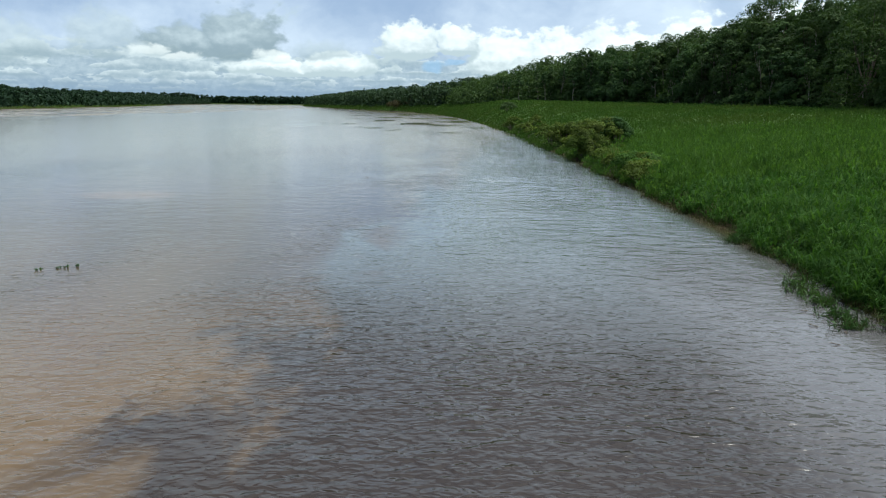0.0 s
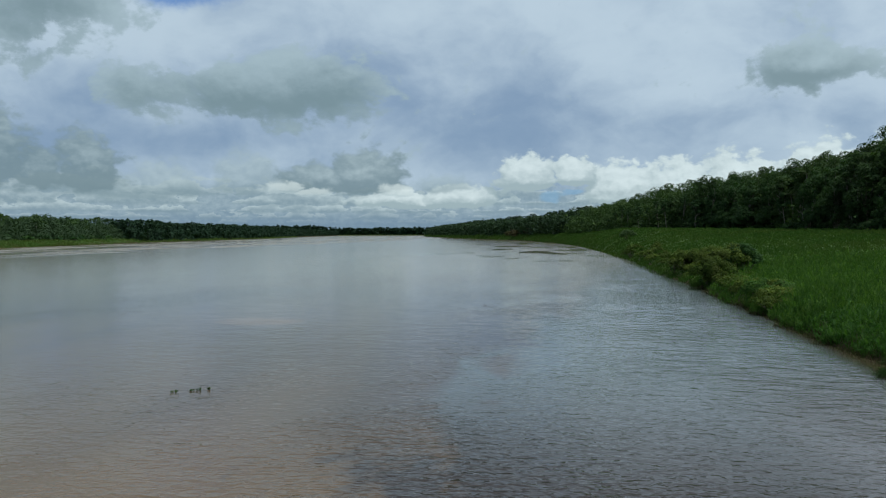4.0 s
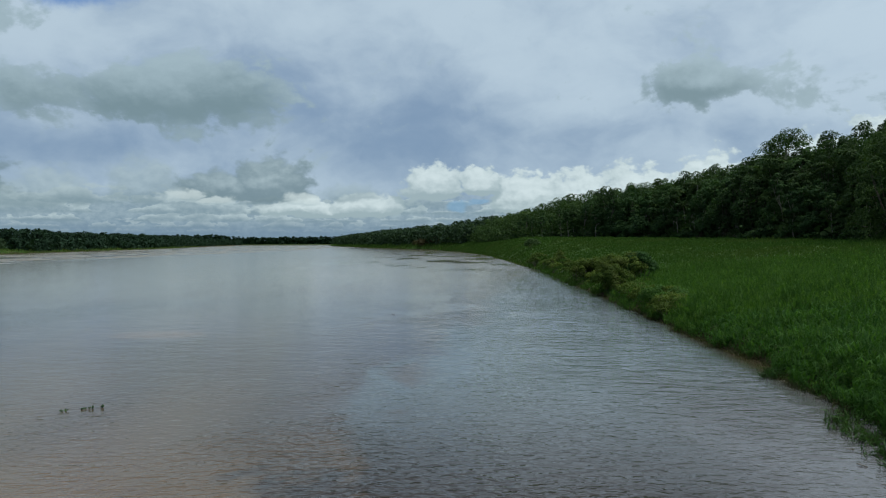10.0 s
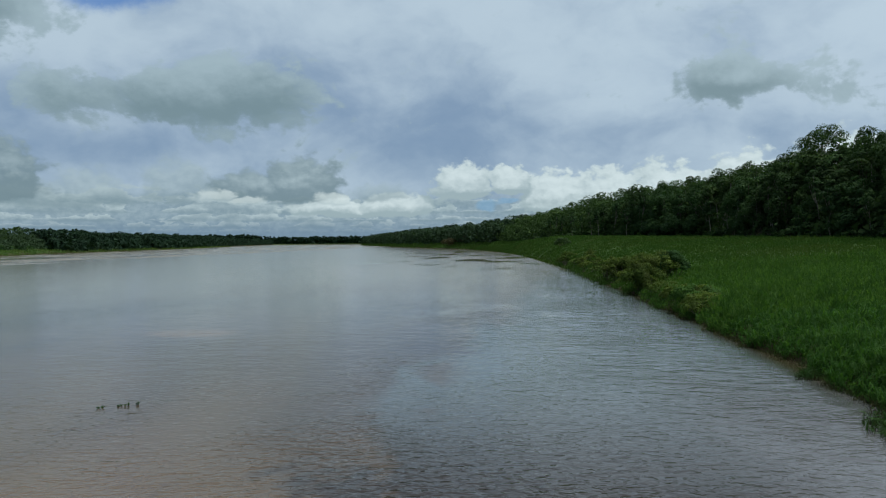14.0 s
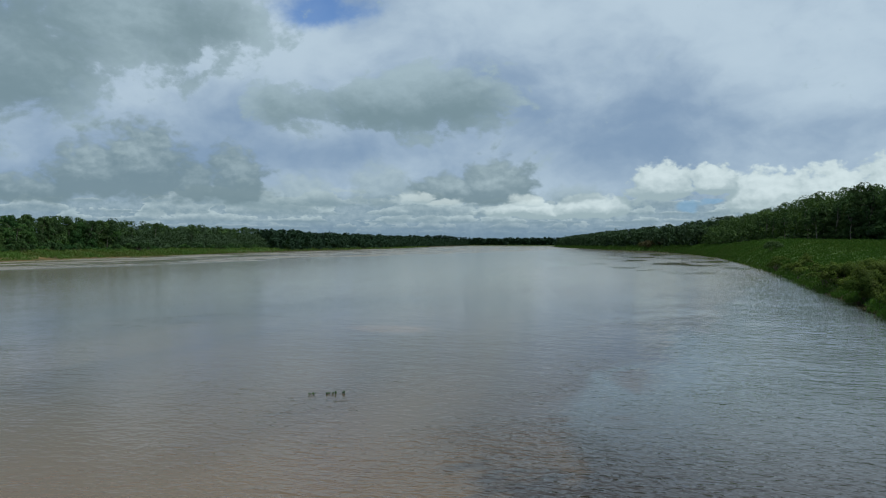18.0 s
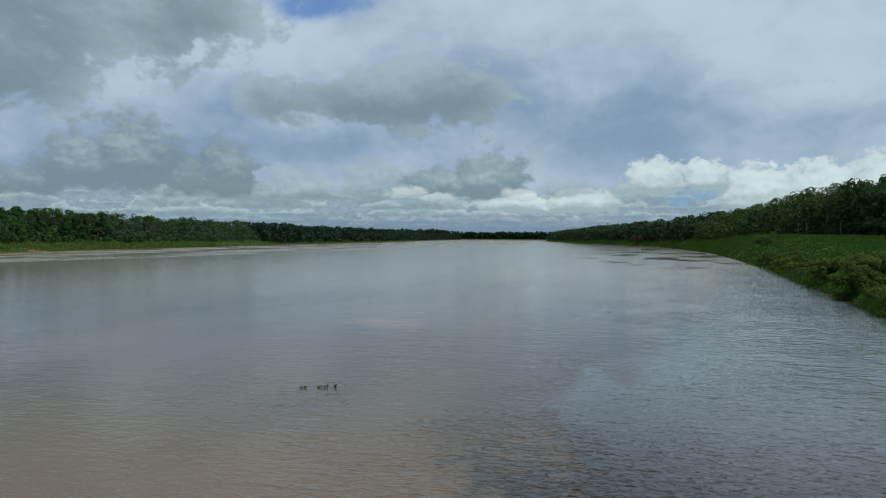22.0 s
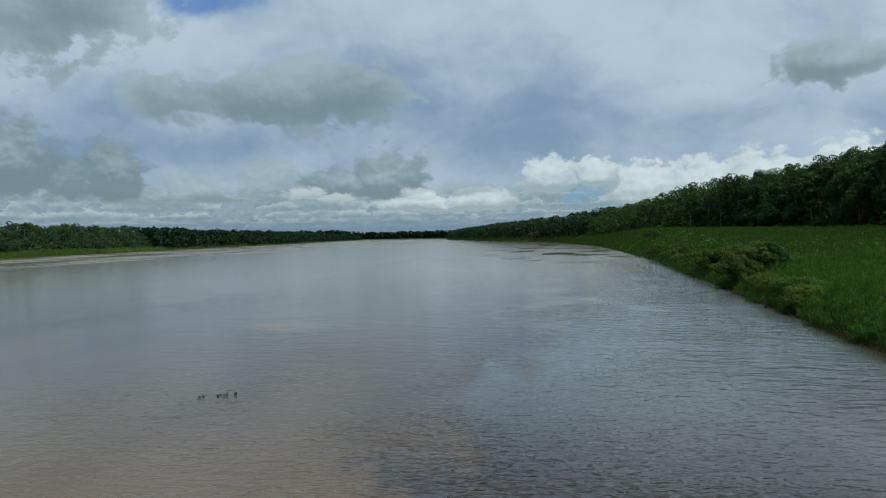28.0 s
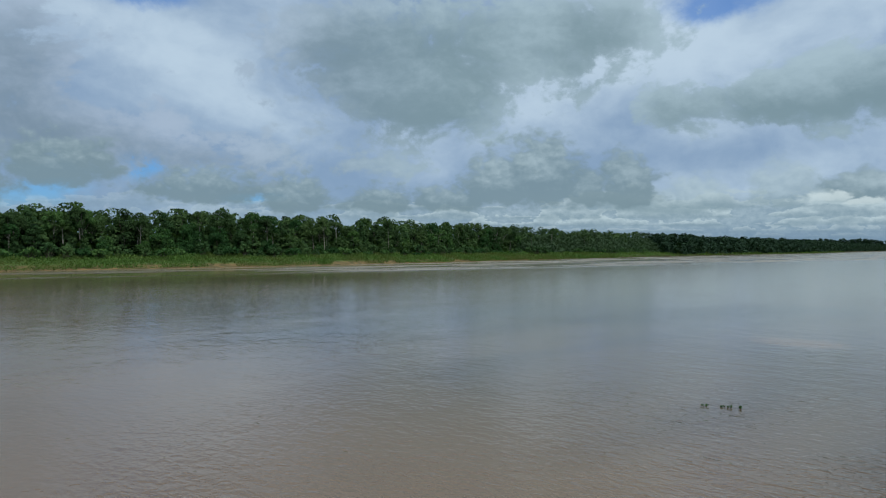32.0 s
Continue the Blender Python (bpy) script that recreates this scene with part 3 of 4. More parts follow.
def build_ground():
    ys = np.concatenate([np.linspace(-500, -20, 25), np.arange(-18, 140, 1.5), np.geomspace(142, 4900, 170)])
    land = np.concatenate([np.arange(0, 6, 0.75), np.geomspace(6, 4600, 44)])
    bed = np.linspace(0, 1, 14)[1:-1]
    sheets = []
    for y in ys:
        l, r = float(shore_left(y)), float(shore_right(y))
        x = np.concatenate([l - land[::-1], l + (r - l) * bed, r + land])
        sheets.append(np.stack([x, np.full_like(x, y), ground_height(x, np.full_like(x, y))], 1))
    ob = mesh_object("ground", np.concatenate(sheets), grid_faces(len(ys), len(sheets[0])), SOIL, smooth=True)
    tagged(ob, "muddy river bed, sloping clay banks and forest floor", "ground", kind="structure")
    xs, ys = np.linspace(-4700, 4700, 40), np.linspace(-500, 4800, 40)
    gx, gy = np.meshgrid(xs, ys)
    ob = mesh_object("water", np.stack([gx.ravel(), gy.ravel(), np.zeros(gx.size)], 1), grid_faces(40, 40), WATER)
    tagged(ob, "wide silty brown river with small ripples reflecting clouds", "river", kind="structure")


build_ground()

# ---- plants ----
rng = np.random.default_rng(7)


def unit(v):
    return v / np.maximum(np.linalg.norm(v, axis=-1, keepdims=True), 1e-9)


def leaves(centres, facing, size, spread=0.7, slim=0.5, sides=4):
    """Leaf sprays: folded four-sided ones near by, three-sided ones far off."""
    k = len(centres)
    nrm = unit(facing + rng.normal(0, spread, (k, 3)))
    u = unit(np.cross(nrm, rng.normal(0, 1, (k, 3))))
    v = np.cross(nrm, u)
    s = (size * rng.uniform(0.6, 1.35, k))[:, None] if np.ndim(size) == 0 else size[:, None]
    fold = nrm * s * 0.28
    if sides == 3:
        pts = np.stack([centres - u * s, centres + v * s * slim * 1.3 + u * s * 0.4 - fold, centres - v * s * slim * 1.3 + u * s * 0.75 - fold], 1)
    else:
        pts = np.stack([centres - u * s, centres + v * s * slim - fold, centres + u * s * 1.05 - fold * 0.6, centres - v * s * slim - fold], 1)
    return pts.reshape(-1, 3), np.arange(sides * k).reshape(k, sides)


def tube(path, radii, sides=6):
    """A tapering limb along a path."""
    path = np.asarray(path, float)
    way = unit(np.gradient(path, axis=0))
    side = unit(np.cross(way, (0.3, 0.9, 0.2)))
    other = np.cross(way, side)
    a = np.linspace(0, 2 * np.pi, sides, endpoint=False)
    ring = np.cos(a)[None, :, None] * side[:, None] + np.sin(a)[None, :, None] * other[:, None]
    pts = path[:, None] + ring * np.asarray(radii)[:, None, None]
    f = []
    for i in range(len(path) - 1):
        for j in range(sides):
            f.append((i * sides + j, i * sides + (j + 1) % sides, (i + 1) * sides + (j + 1) % sides, (i + 1) * sides + j))
    return pts.reshape(-1, 3), np.array(f)


def join(pieces):
    v, f, at = [], [], 0
    for p, q in pieces:
        v.append(p), f.append(q + at)
        at += len(p)
    return np.concatenate(v), np.concatenate(f)


def lobed_crown(lobes, count, size, hollow=0.72, sides=4):
    """Leaves over the skins of several rounded clumps (x, y, z, radius, flatness)."""
    lobes = np.asarray(lobes, float)
    share = lobes[:, 3] ** 2
    pick = rng.choice(len(lobes), count, p=share / share.sum())
    d = unit(rng.normal(0, 1, (count, 3)))
    d[:, 2] = np.where(d[:, 2] < -0.55, -d[:, 2], d[:, 2])
    r = lobes[pick, 3] * rng.uniform(hollow, 1.05, count) ** 0.6
    c = lobes[pick, :3] + d * r[:, None] * np.stack([np.ones(count), np.ones(count), lobes[pick, 4]], 1)
    return leaves(c, d + (0, 0, 0.4), size, 0.30, 0.62, sides)


def bent(base, top, sway, n=6):
    t = np.linspace(0, 1, n)[:, None]
    mid = np.asarray(sway, float)
    return np.asarray(base) * (1 - t) + np.asarray(top) * t + mid * (t * (1 - t) * 4)


def tree(height, crown_w, bare, lobes_n, count, size, leaf, bark_mat, label, dome=0.75, trunk_r=0.22, drape=0, clump=1.0):
    """A forest tree: one tapered trunk with limbs, one crown of many small clumps of leaf sprays; drape: clumps of creeper down its side."""
    root = new("tree")
    tagged(root, label, "tree", "river forest trees")
    lean = rng.normal(0, 0.035 * height, 2)
    deep = height * (1 - bare)
    fork = np.array([lean[0] * 0.6, lean[1] * 0.6, height * (bare + 0.06)])
    parts = [tube(bent((0, 0, -0.6), fork, (*rng.normal(0, 0.25, 2), 0)), np.linspace(trunk_r, trunk_r * 0.6, 6))]
    lobes = []
    for i in range(lobes_n):
        a, q = i * 2.4 + rng.uniform(-0.5, 0.5), math.sqrt((i + 0.5) / lobes_n) * rng.uniform(0.8, 1.08)
        r = crown_w * clump * rng.uniform(0.11, 0.21)
        z = height - r * 0.7 - deep * (dome * q ** 2.2 + rng.uniform(0, 0.34))
        end = np.array([lean[0] + math.cos(a) * q * crown_w * 0.46, lean[1] + math.sin(a) * q * crown_w * 0.46, z])
        lobes.append((*end, r, rng.uniform(0.75, 1.1)))
        if i % 3 == 0:
            parts.append(tube(bent(fork * (1, 1, rng.uniform(0.82, 1.0)), end, (0, 0, -0.04 * height), 4), np.linspace(trunk_r * 0.36, 0.03, 4), 5))
    for i in range(drape):
        a, q = i * 2.4 + rng.uniform(-0.5, 0.5), rng.uniform(0.12, 0.42)
        lobes.append((math.cos(a) * crown_w * q, math.sin(a) * crown_w * q, height * (bare + 0.12) * (i + 0.6) / drape, crown_w * clump * rng.uniform(0.10, 0.17), rng.uniform(0.9, 1.5)))
    mesh_object("trunk", *join(parts), bark_mat, root, True)
    mesh_object("crown", *lobed_crown(lobes, count, size, sides=3), leaf, root)
    return root


def palm(height, fronds, label):
    root = new("palm_tree")
    tagged(root, label, "palm tree", "river forest palms")
    top = np.array([rng.normal(0, 0.5), rng.normal(0, 0.5), height * 0.78])
    mesh_object("trunk", *tube(bent((0, 0, -0.5), top, (0.3, 0.2, 0), 7), np.linspace(0.17, 0.12, 7)), BARK_PALE, root, True)
    pieces = []
    for i in range(fronds):
        a, up = i * 2.4, rng.uniform(0.2, 1.25)
        out = np.array([math.cos(a), math.sin(a), 0])
        t = np.linspace(0.05, 1, 22)
        L = height * rng.uniform(0.24, 0.32)
        spine = top + out * (t * L * math.cos(up * 0.8))[:, None] + np.array([0, 0, 1]) * (L * (math.sin(up) * t - 0.62 * t ** 2.2))[:, None]
        side = np.cross(out, (0, 0, 1))
        w = (0.95 * np.sin(np.pi * (0.12 + 0.83 * t)))[:, None]
        for sgn in (-1, 1):
            tip = spine + side * sgn * w + out * 0.35 + np.array([0, 0, -0.32]) * w
            pieces.append((np.stack([spine, spine + out * 0.16, tip + out * 0.02, tip], 1).reshape(-1, 3), np.arange(88).reshape(22, 4)))
        pieces.append(tube(spine[::3], np.linspace(0.05, 0.015, len(spine[::3])), 4))
    mesh_object("crown", *join(pieces), LEAF_PALM, root)
    return root


def shrub(name, w, h, count, size, leaf, label, category="shrub", group="bank shrubs"):
    root = new(name)
    tagged(root, label, category, group)
    lobes, stems = [], []
    for i in range(18):
        a, q = i * 2.4 + rng.uniform(-0.4, 0.4), math.sqrt((i + 0.3) / 18)
        r = w * rng.uniform(0.08, 0.17)
        p = (math.cos(a) * q * w * 0.42, math.sin(a) * q * w * 0.42, max(r * 0.5, (h - r * 0.6) * (1 - 0.5 * q ** 2) * rng.uniform(0.75, 1.0)))
        lobes.append((*p, r, rng.uniform(0.8, 1.1)))
        stems.append(tube(bent((p[0] * 0.3, p[1] * 0.3, -0.3), p, (0, 0, 0.2), 4), np.linspace(0.06, 0.02, 4), 4))
    mesh_object("stem", *join(stems), BARK_DARK, root, True)
    mesh_object("foliage", *lobed_crown(lobes, count, size, 0.4), leaf, root)
    return root


def stand(kinds, spots):
    """Sets copies of the kinds on the ground; the first of each kind is the built one."""
    used = set()
    for k, x, y, size in spots:
        ob = kinds[k]
        m = pose(x, y, float(ground_height(x, y)) - 0.1, 0, 0, rng.uniform(0, 360))
        if k in used:
            c = copy_thing(ob, m)
        else:
            used.add(k)
            c = ob
            c.matrix_basis = m
        broad = size * rng.uniform(0.82, 1.22)
        c.scale = (broad, broad, size * rng.uniform(0.94, 1.08))
    for k in set(range(len(kinds))) - used:
        for o in (*kinds[k].children_recursive, kinds[k]):
            bpy.data.objects.remove(o)


def right_forest():
    kinds = [
        tree(18, 8.0, 0.40, 30, 4800, 0.22, LEAF_DARK, BARK_PALE, "tall broad-leaved forest tree with pale trunk at the meadow's edge", 0.8, 0.2, 6, 1.15),
        tree(17, 8.5, 0.28, 34, 5300, 0.22, LEAF_DARK, BARK_DARK, "dense dark green forest tree behind the meadow", 0.85, 0.22, 12, 1.1),
        tree(19, 6.5, 0.52, 20, 3400, 0.24, LEAF_DARK, BARK_PALE, "slender tall forest tree with bare pale trunk", 0.6, 0.18, 3),
        tree(13, 8.5, 0.15, 30, 5000, 0.24, LEAF_MID, BARK_DARK, "low rounded forest tree with leaves down its trunk", 0.9, 0.2, 12),
        tree(18, 10, 0.44, 34, 5100, 0.22, LEAF_MID, BARK_PALE, "spreading forest tree with wide layered crown", 0.7, 0.24, 6, 1.1),
        palm(18, 16, "palm tree with arching fronds among forest trees"),
        palm(14, 14, "young palm tree with arching fronds at the forest edge"),
    ]
    tall = (18, 17, 19, 13, 18, 18, 14)
    spots = []
    y = 72.0
    while y < 340:
        edge = float(shore_right(y) + np.interp(y, EDGE_Y, EDGE_S))
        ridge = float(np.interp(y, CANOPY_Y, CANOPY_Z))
        many_palms = 170 < y < 340
        for back, lo, hi in ((2.5, 0.38, 0.72), (8, 0.70, 0.88), (14, 0.86, 1.0), (22, 0.90, 1.0)):
            if back == 22:
                k = int(rng.choice(7, p=(0.2, 0.15, 0.1, 0.0, 0.15, 0.35, 0.05) if many_palms else (0.3, 0.25, 0.15, 0.0, 0.25, 0.05, 0.0)))
            elif back == 2.5:
                k = int(rng.choice(7, p=(0.1, 0.15, 0.15, 0.42, 0.12, 0.0, 0.06)))
            else:
                k = int(rng.choice(7, p=(0.24, 0.2, 0.18, 0.12, 0.16, 0.07, 0.03)))
            x, yy = edge + back + rng.uniform(-1.5, 2), y + rng.uniform(-2, 2)
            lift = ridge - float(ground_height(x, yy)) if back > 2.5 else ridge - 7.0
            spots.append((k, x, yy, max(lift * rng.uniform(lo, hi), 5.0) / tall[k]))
        y += 5.2 + y * 0.0085
    stand(kinds, spots)
    edge_trees = [
        tree(15, 4.2, 0.50, 14, 1700, 0.22, LEAF_MID, BARK_PALE, "slim tree with bare pale trunk before the dark forest", 0.7, 0.15),
        tree(12, 4.0, 0.40, 14, 1700, 0.22, LEAF_MID, BARK_PALE, "slim light green tree with pale trunk at the meadow's edge", 0.8, 0.14),
    ]
    spots, y = [], 92.0
    while y < 440:
        edge = float(shore_right(y) + np.interp(y, EDGE_Y, EDGE_S))
        spots.append((int(rng.integers(2)), edge + rng.uniform(-1.0, 4.0), y, rng.uniform(0.7, 1.2)))
        y += rng.uniform(2.0, 7) + y * 0.011
    stand(edge_trees, spots)
    lone = tree(27.0, 13, 0.72, 30, 4000, 0.22, LEAF_DARK, BARK_PALE, "tall emergent tree with open umbrella crown above the forest", 0.45, 0.36, 0, 0.85)
    x, y = 88.0, 209.0
    lone.matrix_basis = pose(x, y, float(ground_height(x, y)) - 0.1)
    giants = [tree(23, 15, 0.12, 46, 8600, 0.24, LEAF_DARK, BARK_DARK, "huge dark tree hung with creepers down to the meadow", 0.8, 0.4, 26, 0.8)]
    stand(giants, [(0, 79.0, 142.0, 0.98), (0, 82.0, 128.0, 0.95), (0, 84.0, 156.0, 1.04)])
    low = [
        shrub("shrub", 5.0, 3.6, 700, 0.26, LEAF_DARK, "dark green shrub at the foot of the forest", group="forest edge shrubs"),
        shrub("shrub", 4.2, 5.0, 700, 0.26, LEAF_DARK, "tall leafy shrub at the foot of the forest", group="forest edge shrubs"),
        shrub("shrub", 6.0, 2.6, 700, 0.26, LEAF_MID, "low spreading shrub between forest and meadow", group="forest edge shrubs"),
    ]
    spots, y = [], 80.0
    while y < 520:
        edge = float(shore_right(y) + np.interp(y, EDGE_Y, EDGE_S))
        spots.append((int(rng.integers(3)), edge + rng.uniform(-1.5, 1.0), y, rng.uniform(0.6, 1.15)))
        y += 3.4 + y * 0.008
    stand(low, spots)


def left_forest():
    kinds = [
        tree(17, 7.5, 0.50, 24, 3800, 0.24, LEAF_BRIGHT, BARK_PALE, "sunlit tall forest tree with pale trunk on the far bank", 0.6, 0.22, 4),
        tree(15, 8, 0.25, 28, 4400, 0.24, LEAF_DARK, BARK_DARK, "dense forest tree hung with creepers on the far bank", 0.8, 0.22, 12),
        tree(18.5, 6, 0.60, 16, 2500, 0.24, LEAF_DARK, BARK_PALE, "slender tall tree with bare pale trunk and small crown", 0.7, 0.2, 2, 1.2),
        tree(10, 8, 0.10, 28, 4000, 0.24, LEAF_BRIGHT, BARK_DARK, "low bright green tree leafy to the ground", 0.9, 0.2, 12),
        tree(16.5, 9.5, 0.55, 28, 4000, 0.24, LEAF_DARK, BARK_PALE, "broad forest tree with a domed layered crown", 0.5, 0.26, 4),
        palm(13, 13, "palm tree among the far bank forest"),
        tree(14, 6.5, 0.12, 24, 4000, 0.24, LEAF_MID, BARK_DARK, "tall leafy tree wrapped in creepers down to the bank", 0.9, 0.2, 18),
    ]
    tall = (17, 15, 18.5, 10, 16.5, 13, 14)
    spots = []
    y = -64.0
    while y < 330:
        x = float(shore_left(y))
        for back, lo, hi in ((20.5, 3.5, 7.5), (25, 7.5, 14), (30, 13, 18.0)):
            if back == 20.5 and rng.random() < 0.35:
                continue
            if back == 20.5:
                k = int(rng.choice((3, 3, 6)))
            elif back == 25:
                k = int(rng.choice(7, p=(0.08, 0.22, 0.06, 0.22, 0.0, 0.10, 0.32)))
            else:
                k = int(rng.choice(7, p=(0.23, 0.22, 0.08, 0.0, 0.25, 0.04, 0.18)))
            tallest = 1.12 if rng.random() < 0.10 and back == 30 else 1.0
            spots.append((k, x - back + rng.uniform(-2.0, 2.0), y + rng.uniform(-2, 2), rng.uniform(lo, hi) * tallest / tall[k]))
        y += 5.8 + max(y, 0) * 0.012
    y = -50.0
    while y < 420:
        spots.append((2, float(shore_left(y)) - rng.uniform(22.5, 26), y, rng.uniform(0.72, 0.98)))
        y += rng.uniform(9, 30) + max(y, 0) * 0.06
    stand(kinds, spots)
    low = [
        shrub("shrub", 5.5, 3.4, 600, 0.32, LEAF_BRIGHT, "bright green shrub along the far bank", group="far bank shrubs"),
        shrub("shrub", 4.5, 4.2, 600, 0.32, LEAF_MID, "dark leafy shrub along the far bank", group="far bank shrubs"),
    ]
    spots, y = [], -60.0
    while y < 520:
        spots.append((int(rng.integers(2)), float(shore_left(y)) - rng.uniform(15, 20), y, rng.uniform(0.7, 1.35)))
        y += 4.2 + max(y, 0) * 0.009
    stand(low, spots)


def crowd(name, rows, label, leaf, count, size):
    """Woods whose trees cannot be told apart: many lobed crowns in one mesh."""
    cen, out, sz = [], [], []
    for x, y, h, w in rows:
        z = float(ground_height(x, y))
        lobes = np.stack([rng.normal(0, w * 0.20, 4), rng.normal(0, w * 0.20, 4), h * rng.uniform(0.55, 0.86, 4), w * rng.uniform(0.22, 0.36, 4)], 1)
        top = int(count * 0.58)
        k = rng.integers(4, size=top)
        d = unit(rng.normal(0, 1, (top, 3)))
        d[:, 2] = np.where(d[:, 2] < -0.3, -d[:, 2], d[:, 2])
        c = lobes[k, :3] + d * lobes[k, 3:] * (1, 1, 0.8)
        low = count - top
        e = np.stack([rng.normal(0, w * 0.33, low), rng.normal(0, w * 0.33, low), h * rng.uniform(0.02, 0.6, low)], 1)
        cen.append(np.concatenate([c, e]) + (x, y, z))
        out.append(np.concatenate([d, unit(rng.normal(0, 1, (low, 3)))]) + (0, 0, 0.4))
        sz.append(w * size * rng.uniform(0.6, 1.3, count) * np.where(np.arange(count) < top, 1.0, 1.5))
    v, f = leaves(np.concatenate(cen), np.concatenate(out), np.concatenate(sz), 0.5, 0.65, 3)
    return tagged(mesh_object(name, v, f, leaf), label, "forest", kind="stuff")


def woods():
    rows, y = [], 555.0
    while y < 2600:
        x = float(shore_left(y))
        for back in (13, 22, 34):
            rows.append((x - back + rng.uniform(-5, 5), y + rng.uniform(-3, 3), rng.uniform(13, 18.5), rng.uniform(7, 10)))
            rows.append((x - back + 3 + rng.uniform(-3, 3), y + rng.uniform(-3, 3), rng.uniform(7, 11), rng.uniform(6, 9)))
        y += 5 + y * 0.0025
    crowd("far_bank_woods", rows, "distant dark green forest along the far river bank", LEAF_FAR_HAZE, 110, 0.14)
    rows, y = [], 590.0
    while y < 2300:
        x = float(shore_right(y) + np.interp(y, EDGE_Y, EDGE_S))
        for back in (0, 8, 18, 30):
            rows.append((x + back + rng.uniform(-3, 3), y + rng.uniform(-3, 3), rng.uniform(14, 19) + 2.5 * (back > 10), rng.uniform(7, 11)))
        y += 4.5 + y * 0.003
    crowd("cape_woods", rows, "distant forest on the grassy bank's far point", LEAF_CAPE_HAZE, 150, 0.11)
    rows, y = [], 336.0
    while y < 620:
        edge = float(shore_right(y) + np.interp(y, EDGE_Y, EDGE_S))
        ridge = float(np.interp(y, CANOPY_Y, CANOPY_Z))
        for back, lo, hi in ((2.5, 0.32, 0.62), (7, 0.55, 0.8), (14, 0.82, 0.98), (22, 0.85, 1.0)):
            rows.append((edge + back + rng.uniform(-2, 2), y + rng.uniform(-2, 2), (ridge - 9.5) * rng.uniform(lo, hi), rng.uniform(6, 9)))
        y += 7.0
    crowd("headland_woods", rows, "dense green forest behind the grassy headland", LEAF_DARK, 420, 0.055)
    rows, y = [], 326.0
    while y < 565:
        for back, lo, hi in ((20.5, 3.5, 7.5), (25, 7, 14), (30, 10, 19.5)):
            rows.append((float(shore_left(y)) - back + rng.uniform(-2, 2), y + rng.uniform(-2, 2), rng.uniform(lo, hi), rng.uniform(4.5, 10)))
        y += 6.0
    crowd("downstream_far_bank_woods", rows, "green forest wall along the far bank further down", LEAF_CAPE_HAZE, 420, 0.055)
    rows = []
    for x in np.arange(-1500, 600, 8.0):
        for back in (0, 20):
            rows.append((x, 2720 + back + rng.uniform(-10, 10), rng.uniform(25, 33), rng.uniform(11, 16)))
    crowd("horizon_woods", rows, "hazy forest closing the river's far reach", LEAF_FAR_HAZE, 60, 0.26)
    rows, y = [], 70.0
    while y < 620:
        edge = float(shore_right(y) + np.interp(y, EDGE_Y, EDGE_S))
        for back, lo, hi in ((10, 0.5, 0.75), (20, 0.72, 0.92), (30, 0.80, 0.98), (42, 0.80, 1.0)):
            x, yy = edge + back + rng.uniform(-3, 3), y + rng.uniform(-3, 3)
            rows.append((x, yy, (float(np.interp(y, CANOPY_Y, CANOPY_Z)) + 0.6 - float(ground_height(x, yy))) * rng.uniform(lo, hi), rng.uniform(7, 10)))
        y += 6.5 + y * 0.006
    crowd("inner_woods", rows, "dark forest interior behind the meadow's first trees", LEAF_DARK, 420, 0.062)
    rows, y = [], 70.0
    while y < 620:
        edge = float(shore_right(y) + np.interp(y, EDGE_Y, EDGE_S))
        for back in (5, 11, 17):
            rows.append((edge + back + rng.uniform(-2, 2), y + rng.uniform(-2, 2), rng.uniform(5, 9), rng.uniform(6, 8)))
        y += 4.5 + y * 0.006
    crowd("undergrowth", rows, "tangled dark undergrowth between the forest trunks", LEAF_DARK, 260, 0.075)
    rows, y = [], -70.0
    while y < 565:
        for back, lo, hi in ((29, 5, 8), (35, 9, 13), (39, 13, 17.5), (48, 13, 18), (60, 12, 17)):
            rows.append((float(shore_left(y)) - back + rng.uniform(-3, 3), y + rng.uniform(-3, 3), rng.uniform(lo, hi), rng.uniform(7, 10)))
        y += 6.0 + max(y, 0) * 0.008
    crowd("inner_far_bank_woods", rows, "dark forest interior behind the far bank's first trees", LEAF_DARK, 340, 0.075)


def grass(name, x, y, tall, wide, mat, label, spread=0.5, rise=0.6, bends=2):
    """Arching leaf blades that spring from stems at many heights."""
    k = len(x)
    z = np.maximum(ground_height(x, y), -0.35)
    a, b = rng.uniform(0, 2 * np.pi, k), rng.uniform(0, 2 * np.pi, k)
    out = np.stack([np.cos(a), np.sin(a), np.zeros(k)], 1)
    side = np.stack([np.cos(b), np.sin(b), np.zeros(k)], 1) * wide[:, None]
    up = np.array([0, 0, 1.0])
    L = (tall * rng.uniform(0.26, 0.54, k))[:, None]
    lean = rng.uniform(0.2, 1.0, k)[:, None] * spread
    base = np.stack([x, y, z - 0.05 + tall * rng.uniform(0, rise, k)], 1)
    mid = base + up * L * 0.62 + out * L * lean * 0.45
    tip = base + up * L * (1.0 - 0.55 * lean) + out * L * lean * 1.15
    if bends == 1:
        pts = np.stack([base, mid + side * 0.6, tip, mid - side * 0.6], 1).reshape(-1, 3)
        return tagged(mesh_object(name, pts, np.arange(4 * k).reshape(k, 4), mat), label, "grass", kind="stuff")
    pts = np.stack([base - side * 0.35, base + side * 0.35, mid + side * 0.6, mid - side * 0.6, tip + side * 0.08, tip - side * 0.08], 1).reshape(-1, 3)
    i = np.arange(k)[:, None] * 6
    faces = np.concatenate([i + (0, 1, 2, 3), i + (3, 2, 4, 5)])
    return tagged(mesh_object(name, pts, faces, mat), label, "grass", kind="stuff")


